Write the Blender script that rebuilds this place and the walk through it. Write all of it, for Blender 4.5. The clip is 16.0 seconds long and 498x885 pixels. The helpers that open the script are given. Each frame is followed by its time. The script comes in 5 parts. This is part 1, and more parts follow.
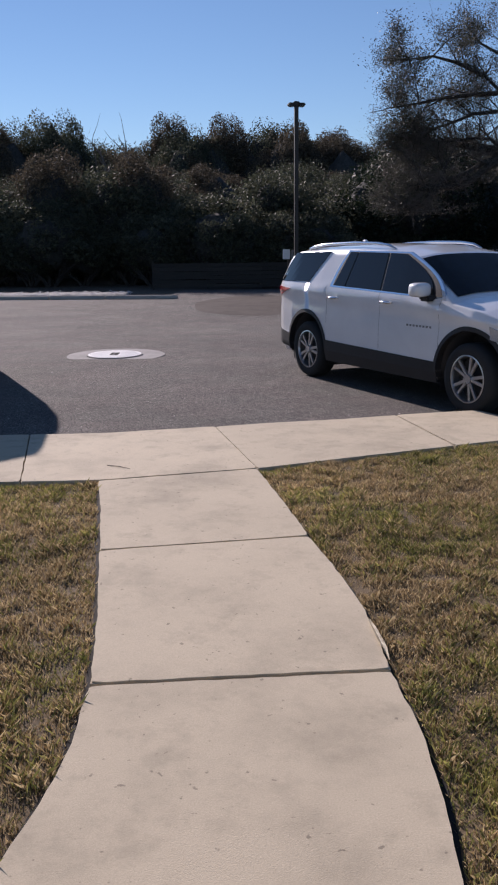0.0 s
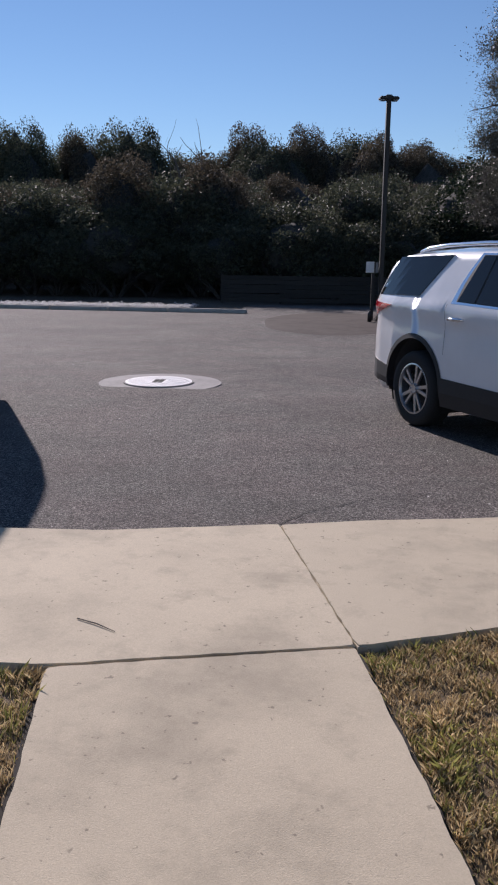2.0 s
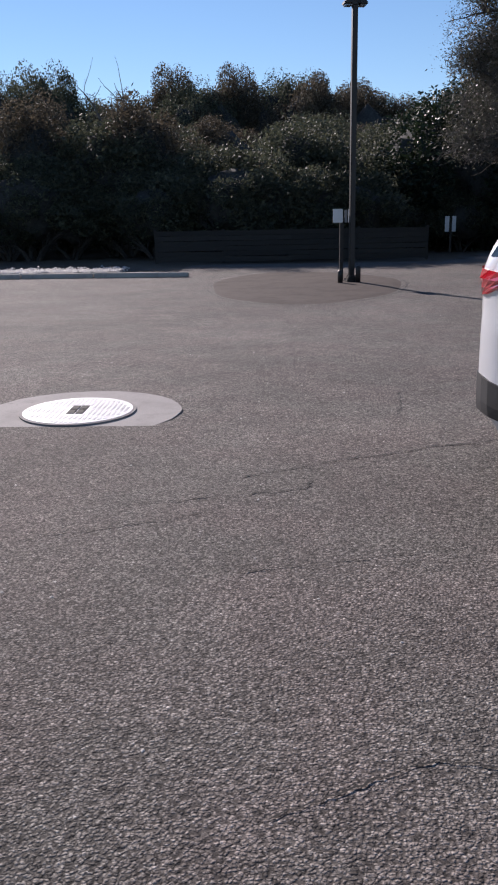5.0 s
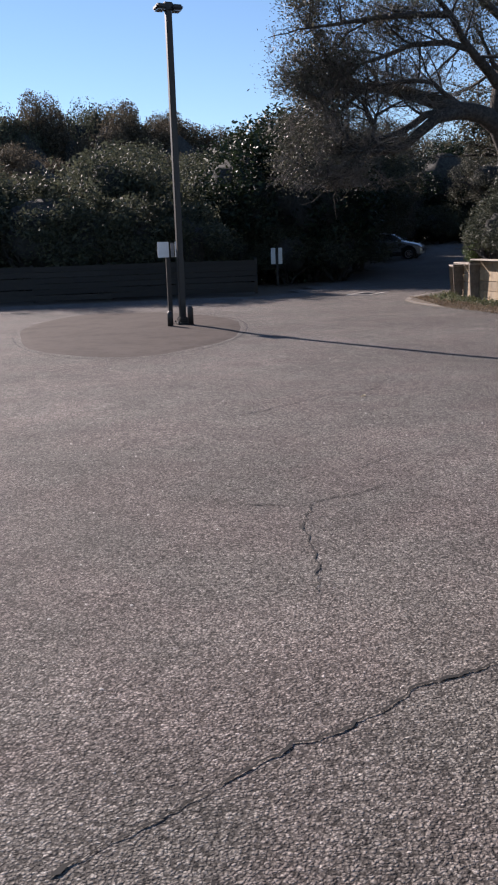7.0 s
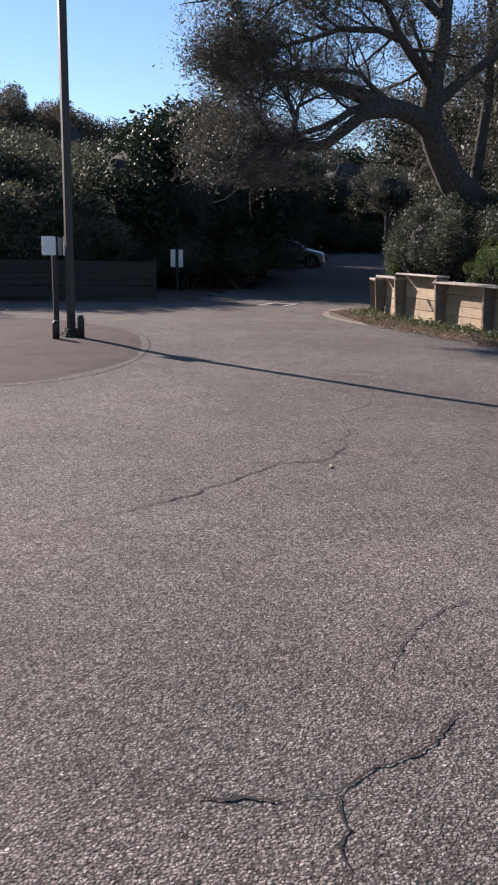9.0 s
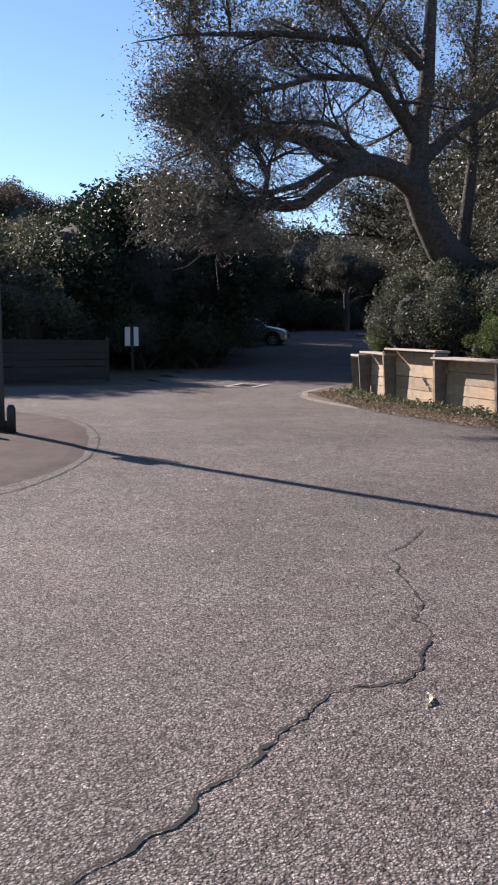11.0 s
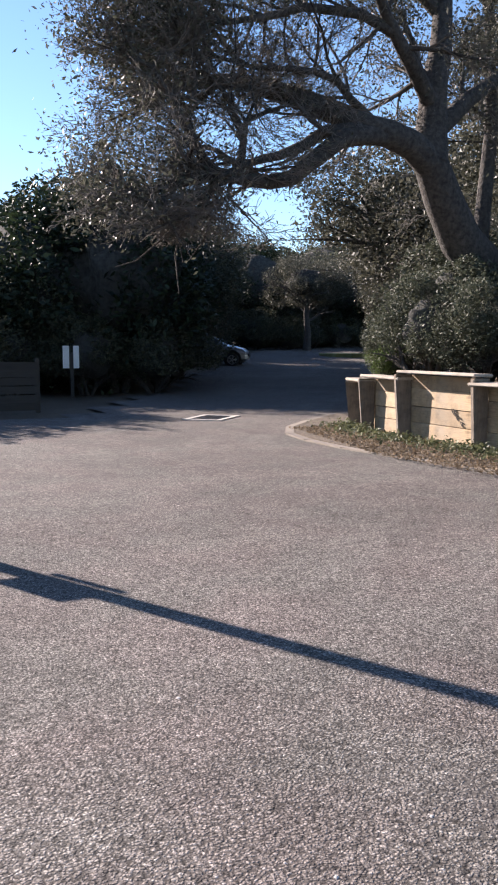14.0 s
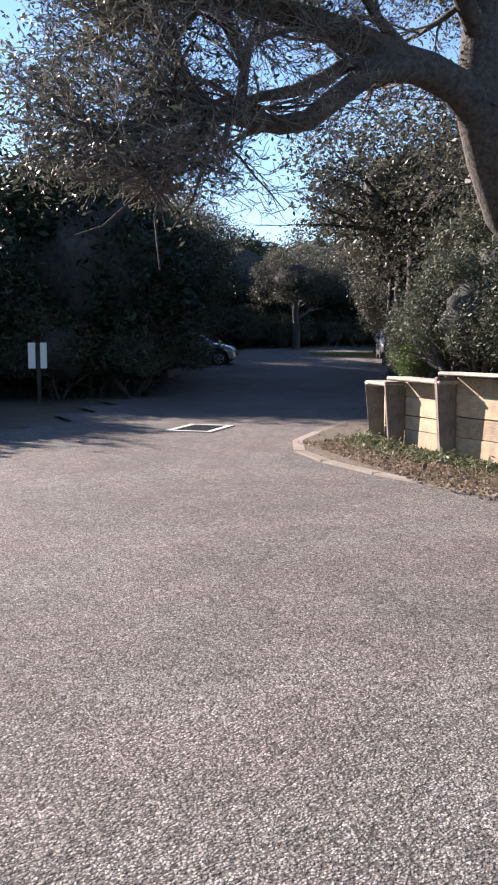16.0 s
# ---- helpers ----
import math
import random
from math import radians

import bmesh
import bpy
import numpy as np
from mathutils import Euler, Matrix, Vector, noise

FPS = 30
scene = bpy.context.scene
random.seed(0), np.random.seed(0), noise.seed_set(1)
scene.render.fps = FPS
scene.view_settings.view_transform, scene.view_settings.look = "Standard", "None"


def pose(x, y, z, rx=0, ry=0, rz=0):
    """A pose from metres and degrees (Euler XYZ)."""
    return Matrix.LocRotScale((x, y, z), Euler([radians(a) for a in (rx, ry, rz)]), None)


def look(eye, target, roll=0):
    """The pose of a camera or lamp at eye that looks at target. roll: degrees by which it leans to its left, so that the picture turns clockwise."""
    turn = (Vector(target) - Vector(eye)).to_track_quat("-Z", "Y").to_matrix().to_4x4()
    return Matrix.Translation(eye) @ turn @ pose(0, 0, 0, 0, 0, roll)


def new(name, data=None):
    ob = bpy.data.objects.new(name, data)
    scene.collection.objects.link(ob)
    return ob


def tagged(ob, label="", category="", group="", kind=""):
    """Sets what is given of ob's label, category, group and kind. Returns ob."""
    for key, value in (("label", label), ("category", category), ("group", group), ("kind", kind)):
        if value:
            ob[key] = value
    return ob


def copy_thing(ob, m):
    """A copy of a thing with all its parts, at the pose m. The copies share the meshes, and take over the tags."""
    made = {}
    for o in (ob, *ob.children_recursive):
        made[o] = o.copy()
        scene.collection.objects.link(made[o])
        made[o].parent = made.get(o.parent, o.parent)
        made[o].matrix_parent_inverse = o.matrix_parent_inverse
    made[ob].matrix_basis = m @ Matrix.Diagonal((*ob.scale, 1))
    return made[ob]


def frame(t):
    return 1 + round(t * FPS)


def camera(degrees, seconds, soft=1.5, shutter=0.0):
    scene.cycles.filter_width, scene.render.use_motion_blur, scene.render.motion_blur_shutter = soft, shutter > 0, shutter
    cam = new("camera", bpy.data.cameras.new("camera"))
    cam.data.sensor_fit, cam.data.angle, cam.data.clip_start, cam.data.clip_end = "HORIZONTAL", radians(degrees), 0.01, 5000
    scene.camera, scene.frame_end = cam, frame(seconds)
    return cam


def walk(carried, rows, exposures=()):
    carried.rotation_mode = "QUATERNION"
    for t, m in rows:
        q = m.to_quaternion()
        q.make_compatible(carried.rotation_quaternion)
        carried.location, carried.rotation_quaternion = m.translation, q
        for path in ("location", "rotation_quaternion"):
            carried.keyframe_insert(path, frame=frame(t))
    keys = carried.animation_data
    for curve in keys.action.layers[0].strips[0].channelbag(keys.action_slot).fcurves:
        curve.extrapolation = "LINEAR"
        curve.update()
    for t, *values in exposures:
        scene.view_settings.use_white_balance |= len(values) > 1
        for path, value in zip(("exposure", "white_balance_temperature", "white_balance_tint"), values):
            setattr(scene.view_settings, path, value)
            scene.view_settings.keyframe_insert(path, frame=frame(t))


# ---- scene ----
cam = camera(33.1, 16.0, soft=2.1)
PATH = [
    (0, (0.399, 0.136, 1.738), (0.325, 2.082, 1.282), -0.7),
    (0.5, (0.268, 0.861, 1.713), (0.227, 2.823, 1.328), -0.5),
    (1, (0.217, 1.669, 1.664), (0.129, 3.631, 1.283), -0.4),
    (1.5, (0.18, 2.417, 1.607), (0.017, 4.368, 1.2), 0.3),
    (2, (0.158, 3.219, 1.571), (-0.075, 5.16, 1.15), 0.7),
    (2.5, (0.042, 3.934, 1.571), (-0.183, 5.879, 1.162), 0.1),
    (3, (-0.127, 4.717, 1.579), (-0.326, 6.671, 1.202), 0.8),
    (3.5, (-0.345, 5.42, 1.562), (-0.496, 7.387, 1.233), 0.7),
    (3.7, (-0.428, 5.729, 1.547), (-0.56, 7.694, 1.2), 0.2),
    (5.8, (-0.749, 8.62, 1.495), (-0.791, 10.538, 0.929), -1.7),
    (6, (-0.757, 8.914, 1.501), (-0.756, 10.838, 0.952), -1.5),
    (6.5, (-0.751, 9.666, 1.522), (-0.577, 11.6, 1.043), -1.2),
    (7, (-0.72, 10.441, 1.522), (-0.397, 12.36, 1.062), -1.8),
    (7.5, (-0.662, 11.173, 1.507), (-0.189, 13.056, 1.028), -1.5),
    (8, (-0.598, 11.926, 1.519), (-0.082, 13.8, 1.048), -0.1),
    (8.2, (-0.576, 12.207, 1.53), (-0.047, 14.075, 1.051), 0.3),
    (10.3, (-0.066, 15.125, 1.454), (0.59, 16.985, 1.12), 0.9),
    (10.5, (0.018, 15.454, 1.417), (0.682, 17.316, 1.111), 0.8),
    (11, (0.177, 16.22, 1.388), (0.866, 18.078, 1.114), 0.4),
    (11.5, (0.359, 16.912, 1.385), (1.111, 18.745, 1.11), -0.4),
    (12, (0.53, 17.628, 1.389), (1.351, 19.433, 1.129), -0.6),
    (12.5, (0.736, 18.327, 1.396), (1.55, 20.142, 1.186), -0.1),
    (13, (0.947, 19.084, 1.393), (1.739, 20.909, 1.193), -0.5),
    (13.5, (1.182, 19.74, 1.415), (1.982, 21.558, 1.185), -0.7),
    (14, (1.423, 20.443, 1.341), (2.219, 22.264, 1.113), 0.1),
    (14.5, (1.709, 21.161, 1.327), (2.525, 22.972, 1.092), -0.3),
    (15, (1.958, 21.838, 1.319), (2.805, 23.63, 1.05), 0.3),
    (15.5, (2.223, 22.55, 1.333), (3.069, 24.34, 1.054), -0.3),
    (16, (2.401, 23.226, 1.288), (3.232, 25.031, 1.058), 0.1),
]
EXPOSURES = [(0.0, 0.35, 6150, 20), (3.5, 0.35, 5950, 17), (6.0, 0.94, 6350, 17), (7.0, 1.0, 6400, 17), (11.0, 1.38, 6500, 18), (11.7, 1.4, 6500, 18), (12.6, 1.76, 6500, 17), (14.5, 1.77, 6500, 16), (16.0, 1.98, 6500, 16)]
walk(cam, [(t, look(eye, target, roll)) for t, eye, target, roll in PATH], EXPOSURES)

# ---- world, sun, exposure ----
SUN_EL, SUN_AZ = 25.0, 28.4          # degrees above the horizon, degrees to the left of +y
sun_dir = Vector((-math.sin(radians(SUN_AZ)) * math.cos(radians(SUN_EL)), math.cos(radians(SUN_AZ)) * math.cos(radians(SUN_EL)), math.sin(radians(SUN_EL))))
world = bpy.data.worlds.new("world")
scene.world = world
world.use_nodes = True
wt = world.node_tree
sky = wt.nodes.new("ShaderNodeTexSky")
sky.sky_type = "NISHITA"
sky.sun_disc = False
sky.sun_elevation = radians(SUN_EL)
sky.sun_rotation = radians(-SUN_AZ)
sky.air_density, sky.dust_density, sky.ozone_density = 1.0, 0.0, 4.0
wt.links.new(sky.outputs[0], wt.nodes["Background"].inputs[0])
wt.nodes["Background"].inputs[1].default_value = 0.0685
sun = new("sun", bpy.data.lights.new("sun", "SUN"))
sun.data.energy, sun.data.angle, sun.data.color = 4.9, radians(0.55), (1.0, 0.89, 0.80)
sun.matrix_world = look(sun_dir * 80, (0, 0, 0))



# ---- materials ----
def material(name):
    m = bpy.data.materials.new(name)
    m.use_nodes = True
    t = m.node_tree
    return m, t, t.nodes["Principled BSDF"]


def node(t, kind, **values):
    n = t.nodes.new(kind)
    for key, value in values.items():
        n.inputs[key].default_value = value
    return n


def coords(t):
    return t.nodes.new("ShaderNodeTexCoord").outputs["Object"]


def noise_tex(t, scale, detail=4.0, rough=0.55, vec=None):
    n = node(t, "ShaderNodeTexNoise", Scale=scale, Detail=detail, Roughness=rough)
    if vec is not None:
        t.links.new(vec, n.inputs["Vector"])
    return n.outputs["Fac"]


def ramp(t, fac, *stops):
    r = t.nodes.new("ShaderNodeValToRGB")
    while len(r.color_ramp.elements) < len(stops):
        r.color_ramp.elements.new(0.5)
    for e, (at, col) in zip(r.color_ramp.elements, stops):
        e.position = at
        e.color = (*col, 1) if isinstance(col, tuple) else (col, col, col, 1)
    t.links.new(fac, r.inputs[0])
    return r.outputs[0]


def mix(t, a, b, fac, mode="MIX"):
    n = t.nodes.new("ShaderNodeMix")
    n.data_type, n.blend_type = "RGBA", mode
    for value, sock in ((a, n.inputs[6]), (b, n.inputs[7]), (fac, n.inputs[0])):
        if isinstance(value, (float, int)):
            sock.default_value = value if sock == n.inputs[0] else (value, value, value, 1)
        elif isinstance(value, tuple):
            sock.default_value = (*value, 1)
        else:
            t.links.new(value, sock)
    return n.outputs[2]


def bump(t, bsdf, height, strength, distance):
    b = node(t, "ShaderNodeBump", Strength=strength, Distance=distance)
    t.links.new(height, b.inputs["Height"])
    t.links.new(b.outputs[0], bsdf.inputs["Normal"])


def plain(name, col, rough=0.5, metal=0.0, grain=60.0, amount=0.25, relief=0.0, coat=0.0, per_piece=0.0):
    """A surface of one colour with grain and blotches at two scales."""
    m, t, b = material(name)
    v = coords(t)
    lo = tuple(c * (1 - amount) for c in col)
    hi = tuple(min(1, c * (1 + amount)) for c in col)
    c = ramp(t, noise_tex(t, grain, 5, 0.6, v), (0.3, lo), (0.7, hi))
    c = mix(t, c, ramp(t, noise_tex(t, grain / 14, 3, 0.5, v), (0.3, 1 - amount * 0.7), (0.7, 1.0)), 1.0, "MULTIPLY")
    if per_piece:
        r = t.nodes.new("ShaderNodeObjectInfo").outputs["Random"]
        c = mix(t, c, ramp(t, r, (0.0, 1 - per_piece), (1.0, 1.0)), 1.0, "MULTIPLY")
    t.links.new(c, b.inputs["Base Color"])
    b.inputs["Roughness"].default_value, b.inputs["Metallic"].default_value = rough, metal
    b.inputs["Coat Weight"].default_value = coat
    if relief:
        bump(t, b, noise_tex(t, grain, 6, 0.6, v), 0.6, relief)
    return m


def node_vec(t, v, scale):
    n = node(t, "ShaderNodeTexNoise", Scale=scale, Detail=2.0)
    t.links.new(v, n.inputs["Vector"])
    return n.outputs["Color"]


def asphalt_material():
    m, t, b = material("asphalt")
    v = coords(t)
    stones = node(t, "ShaderNodeTexVoronoi", Scale=90.0, Randomness=1.0)
    bent = mix(t, v, node_vec(t, v, 60.0), 0.016, "ADD")
    t.links.new(bent, stones.inputs["Vector"])
    grit = node(t, "ShaderNodeTexVoronoi", Scale=190.0, Randomness=1.0)
    t.links.new(bent, grit.inputs["Vector"])
    sep = t.nodes.new("ShaderNodeSeparateColor")
    t.links.new(stones.outputs["Color"], sep.inputs[0])
    gsep = t.nodes.new("ShaderNodeSeparateColor")
    t.links.new(grit.outputs["Color"], gsep.inputs[0])
    c = ramp(t, sep.outputs[0], (0.0, (0.085, 0.076, 0.070)), (0.3, (0.182, 0.160, 0.146)), (0.85, (0.272, 0.242, 0.220)), (0.97, (0.31, 0.28, 0.255)), (1.0, (0.44, 0.40, 0.37)))
    c = mix(t, c, ramp(t, gsep.outputs[0], (0.0, 0.5), (0.6, 1.0), (1.0, 1.35)), 0.8, "MULTIPLY")
    c = mix(t, c, ramp(t, stones.outputs["Distance"], (0.35, 1.08), (0.62, 0.30)), 0.8, "MULTIPLY")
    c = mix(t, c, ramp(t, noise_tex(t, 42, 3, 0.6, v), (0.34, 0.5), (0.58, 1.25)), 0.8, "MULTIPLY")
    c = mix(t, c, ramp(t, noise_tex(t, 1.1, 3, 0.5, v), (0.4, (1.02, 0.99, 0.98)), (0.6, (0.98, 1.01, 0.99))), 1.0, "MULTIPLY")
    c = mix(t, c, ramp(t, noise_tex(t, 0.35, 5, 0.6, v), (0.3, 0.78), (0.7, 1.15)), 1.0, "MULTIPLY")
    c = mix(t, c, ramp(t, noise_tex(t, 2.3, 4, 0.6, v), (0.3, 0.85), (0.7, 1.1)), 1.0, "MULTIPLY")
    c = mix(t, c, ramp(t, noise_tex(t, 9, 5, 0.7, v), (0.3, 0.8), (0.7, 1.15)), 1.0, "MULTIPLY")
    stain = ramp(t, noise_tex(t, 0.9, 6, 0.65, v), (0.60, 0.0), (0.74, 1.0))
    c = mix(t, c, (0.08, 0.072, 0.068), mix(t, 0.0, stain, 0.4))
    t.links.new(c, b.inputs["Base Color"])
    b.inputs["Roughness"].default_value = 0.92
    b.inputs["Specular IOR Level"].default_value = 0.18
    bump(t, b, mix(t, ramp(t, stones.outputs["Distance"], (0.2, 1.0), (0.7, 0.0)), noise_tex(t, 110, 4, 0.6, v), 0.4), 0.7, 0.008)
    return m


def concrete_material(name, col, per_piece=0.12, shine=0.4):
    m, t, b = material(name)
    v = coords(t)
    c = ramp(t, noise_tex(t, 1.4, 6, 0.65, v), (0.3, tuple(x * 0.72 for x in col)), (0.5, col), (0.72, tuple(x * 1.1 for x in col)))
    c = mix(t, c, ramp(t, noise_tex(t, 160, 3, 0.6, v), (0.25, 0.8), (0.7, 1.05)), 0.8, "MULTIPLY")
    blot = ramp(t, noise_tex(t, 4.5, 5, 0.7, v), (0.52, 0.0), (0.72, 1.0))
    c = mix(t, c, tuple(x * 0.66 for x in col), mix(t, 0.0, blot, 0.75))
    specks = ramp(t, noise_tex(t, 30, 2, 0.5, v), (0.70, 1.0), (0.75, 0.45))
    c = mix(t, c, specks, 0.8, "MULTIPLY")
    r = t.nodes.new("ShaderNodeObjectInfo").outputs["Random"]
    c = mix(t, c, ramp(t, r, (0.0, 1 - per_piece), (1.0, 1.0)), 1.0, "MULTIPLY")
    t.links.new(c, b.inputs["Base Color"])
    b.inputs["Roughness"].default_value = 0.9
    b.inputs["Specular IOR Level"].default_value = shine
    bump(t, b, noise_tex(t, 220, 5, 0.65, v), 0.5, 0.003)
    return m


def leaf_material(name, dark, light, rough=0.4, through_light=0.35):
    m, t, b = material(name)
    r = t.nodes.new("ShaderNodeNewGeometry").outputs["Random Per Island"]
    c = ramp(t, r, (0.0, dark), (0.6, tuple((a + d) / 2 for a, d in zip(dark, light))), (1.0, light))
    c = mix(t, c, ramp(t, noise_tex(t, 0.5, 3, 0.5, coords(t)), (0.3, 0.7), (0.7, 1.25)), 1.0, "MULTIPLY")
    t.links.new(c, b.inputs["Base Color"])
    b.inputs["Roughness"].default_value = rough
    b.inputs["Specular IOR Level"].default_value = 0.22
    tr = t.nodes.new("ShaderNodeBsdfTranslucent")
    t.links.new(c, tr.inputs["Color"])
    mx = t.nodes.new("ShaderNodeMixShader")
    mx.inputs[0].default_value = through_light
    t.links.new(b.outputs[0], mx.inputs[1])
    t.links.new(tr.outputs[0], mx.inputs[2])
    t.links.new(mx.outputs[0], t.nodes["Material Output"].inputs[0])
    return m


def wood_material(name, col, weather, grain=(0.8, 6.0, 14.0)):
    m, t, b = material(name)
    mp = node(t, "ShaderNodeMapping", Scale=grain)
    t.links.new(coords(t), mp.inputs["Vector"])
    c = ramp(t, noise_tex(t, 5, 8, 0.7, mp.outputs[0]), (0.25, tuple(x * 0.5 for x in col)), (0.5, col), (0.8, tuple(min(1, x * 1.25) for x in col)))
    c = mix(t, c, weather, ramp(t, noise_tex(t, 1.6, 5, 0.65, coords(t)), (0.42, 0.0), (0.68, 0.75)))
    knots = node(t, "ShaderNodeTexVoronoi", Scale=1.0)
    wide = node(t, "ShaderNodeMapping", Scale=(1.6, 3.0, 4.2))
    t.links.new(coords(t), wide.inputs["Vector"])
    t.links.new(wide.outputs[0], knots.inputs["Vector"])
    c = mix(t, c, ramp(t, knots.outputs["Distance"], (0.06, 0.3), (0.16, 1.0)), 0.8, "MULTIPLY")
    c = mix(t, c, ramp(t, noise_tex(t, 3.5, 6, 0.7, coords(t)), (0.36, 0.55), (0.55, 1.0)), 0.8, "MULTIPLY")
    r = t.nodes.new("ShaderNodeObjectInfo").outputs["Random"]
    c = mix(t, c, ramp(t, r, (0.0, 0.7), (1.0, 1.1)), 1.0, "MULTIPLY")
    t.links.new(c, b.inputs["Base Color"])
    b.inputs["Roughness"].default_value = 0.85
    bump(t, b, noise_tex(t, 6, 8, 0.7, mp.outputs[0]), 0.7, 0.01)
    return m


def soil_material():
    m, t, b = material("leaf_litter")
    v = coords(t)
    c = ramp(t, noise_tex(t, 14, 8, 0.7, v), (0.3, (0.05, 0.038, 0.026)), (0.55, (0.13, 0.1, 0.07)), (0.75, (0.24, 0.19, 0.13)))
    c = mix(t, c, ramp(t, noise_tex(t, 0.4, 4, 0.6, v), (0.3, 0.7), (0.7, 1.1)), 1.0, "MULTIPLY")
    t.links.new(c, b.inputs["Base Color"])
    b.inputs["Roughness"].default_value = 0.95
    bump(t, b, noise_tex(t, 40, 6, 0.7, v), 0.9, 0.03)
    return m


def glass_dark():
    m, t, b = material("tinted_glass")
    b.inputs["Base Color"].default_value = (0.012, 0.014, 0.016, 1)
    b.inputs["Roughness"].default_value = 0.04
    b.inputs["Specular IOR Level"].default_value = 0.4
    return m


def paint(name, col, metal=0.0):
    m, t, b = material(name)
    v = coords(t)
    c = ramp(t, noise_tex(t, 3.0, 4, 0.6, v), (0.3, tuple(x * 0.93 for x in col)), (0.7, col))
    t.links.new(c, b.inputs["Base Color"])
    b.inputs["Roughness"].default_value, b.inputs["Metallic"].default_value = 0.32, metal
    b.inputs["Coat Weight"].default_value, b.inputs["Coat Roughness"].default_value = 1.0, 0.04
    return m


M = {
    "asphalt": asphalt_material(),
    "walk": concrete_material("walk_concrete", (0.575, 0.485, 0.345)),
    "kerb": concrete_material("kerb_concrete", (0.50, 0.46, 0.41)),
    "old_kerb": concrete_material("old_kerb_concrete", (0.25, 0.215, 0.175), 0.35),
    "patch": concrete_material("patch_asphalt", (0.105, 0.088, 0.077), 0.12, 0.06),
    "collar": concrete_material("collar_concrete", (0.30, 0.28, 0.265)),
    "crack": plain("crack_fill", (0.010, 0.009, 0.008), 0.9),
    "joint": plain("joint_dirt", (0.018, 0.014, 0.011), 0.95),
    "soil": soil_material(),
    "turf": plain("turf_thatch", (0.15, 0.105, 0.055), 0.95, 0, 30, 0.4, 0.01),
    "cover": plain("cover_paint", (0.72, 0.70, 0.69), 0.6, 0, 40, 0.12, 0.002),
    "white": paint("white_paint", (0.78, 0.78, 0.79)),
    "grey_paint": paint("grey_paint", (0.05, 0.055, 0.065), 0.3),
    "silver_paint": paint("silver_paint", (0.22, 0.235, 0.26), 0.3),
    "glass": glass_dark(),
    "plastic": plain("black_plastic", (0.018, 0.018, 0.02), 0.6, 0, 200, 0.2, 0.001),
    "rubber": plain("tyre_rubber", (0.02, 0.02, 0.021), 0.85, 0, 90, 0.3, 0.002),
    "alloy": plain("alloy", (0.55, 0.55, 0.56), 0.28, 0.9, 90, 0.1),
    "chrome": plain("chrome", (0.8, 0.8, 0.82), 0.12, 1.0, 90, 0.05),
    "red_lamp": plain("red_lens", (0.62, 0.014, 0.028), 0.12, 0, 120, 0.2, 0, 1.0),
    "clear_lamp": plain("clear_lens", (0.55, 0.56, 0.58), 0.1, 0.3, 120, 0.2, 0, 1.0),
    "bronze": plain("dark_bronze_metal", (0.035, 0.03, 0.027), 0.5, 0.4, 50, 0.25, 0.001),
    "white_sign": plain("white_sign", (0.72, 0.72, 0.70), 0.5, 0, 40, 0.1),
    "grey_box": plain("grey_box", (0.22, 0.22, 0.22), 0.5, 0.2, 40, 0.15),
    "board": wood_material("pine_board", (0.44, 0.315, 0.185), (0.33, 0.275, 0.205)),
    "post_wood": wood_material("weathered_post", (0.23, 0.185, 0.14), (0.16, 0.14, 0.12), (9.0, 9.0, 0.9)),
    "cap_wood": wood_material("weathered_cap", (0.46, 0.40, 0.33), (0.38, 0.34, 0.30)),
    "fence_wood": wood_material("dark_fence", (0.04, 0.035, 0.03), (0.03, 0.028, 0.027)),
    "bark": plain("oak_bark", (0.066, 0.058, 0.051), 0.98, 0, 14, 0.6, 0.07),
    "twig": plain("dead_twig", (0.13, 0.115, 0.10), 0.95, 0, 18, 0.3, 0.01),
    "oak_leaf": leaf_material("oak_leaf", (0.04, 0.043, 0.031), (0.125, 0.123, 0.09), 0.5, 0.28),
    "hedge_leaf": leaf_material("hedge_leaf", (0.045, 0.053, 0.036), (0.13, 0.135, 0.085), 0.65, 0.28),
    "gloss_leaf": leaf_material("magnolia_leaf", (0.01, 0.019, 0.01), (0.035, 0.052, 0.024), 0.48, 0.16),
    "green_leaf": leaf_material("shrub_leaf", (0.03, 0.055, 0.015), (0.125, 0.165, 0.05), 0.5, 0.36),
    "grey_leaf": leaf_material("silver_leaf", (0.035, 0.044, 0.028), (0.14, 0.15, 0.105), 0.58, 0.25),
    "vine_leaf": leaf_material("dry_vine", (0.06, 0.05, 0.036), (0.16, 0.135, 0.095), 0.75, 0.3),
    "grass": leaf_material("grass_blade", (0.20, 0.135, 0.06), (0.82, 0.64, 0.36), 0.5, 0.35),
    "grass_green": leaf_material("green_grass_blade", (0.10, 0.115, 0.03), (0.46, 0.42, 0.13), 0.55, 0.35),
    "weed": leaf_material("weed_leaf", (0.04, 0.05, 0.025), (0.17, 0.18, 0.095), 0.55, 0.3),
    "island": plain("island_grass", (0.24, 0.23, 0.08), 0.95, 0, 20, 0.35, 0.02),
    # dark colour of the crown cores, standing for shade deep among the leaves
    "inner": plain("crown_shade", (0.05, 0.05, 0.045), 1.0, 0, 8, 0.5, 0.05),
    "straw": plain("straw", (0.74, 0.66, 0.50), 0.7, 0, 40, 0.15),
    "pebble": plain("shell_gravel", (0.55, 0.52, 0.48), 0.8, 0, 30, 0.35, 0.0),
    "dry_leaf": leaf_material("dry_leaf", (0.10, 0.072, 0.046), (0.30, 0.23, 0.155), 0.8, 0.25),
}


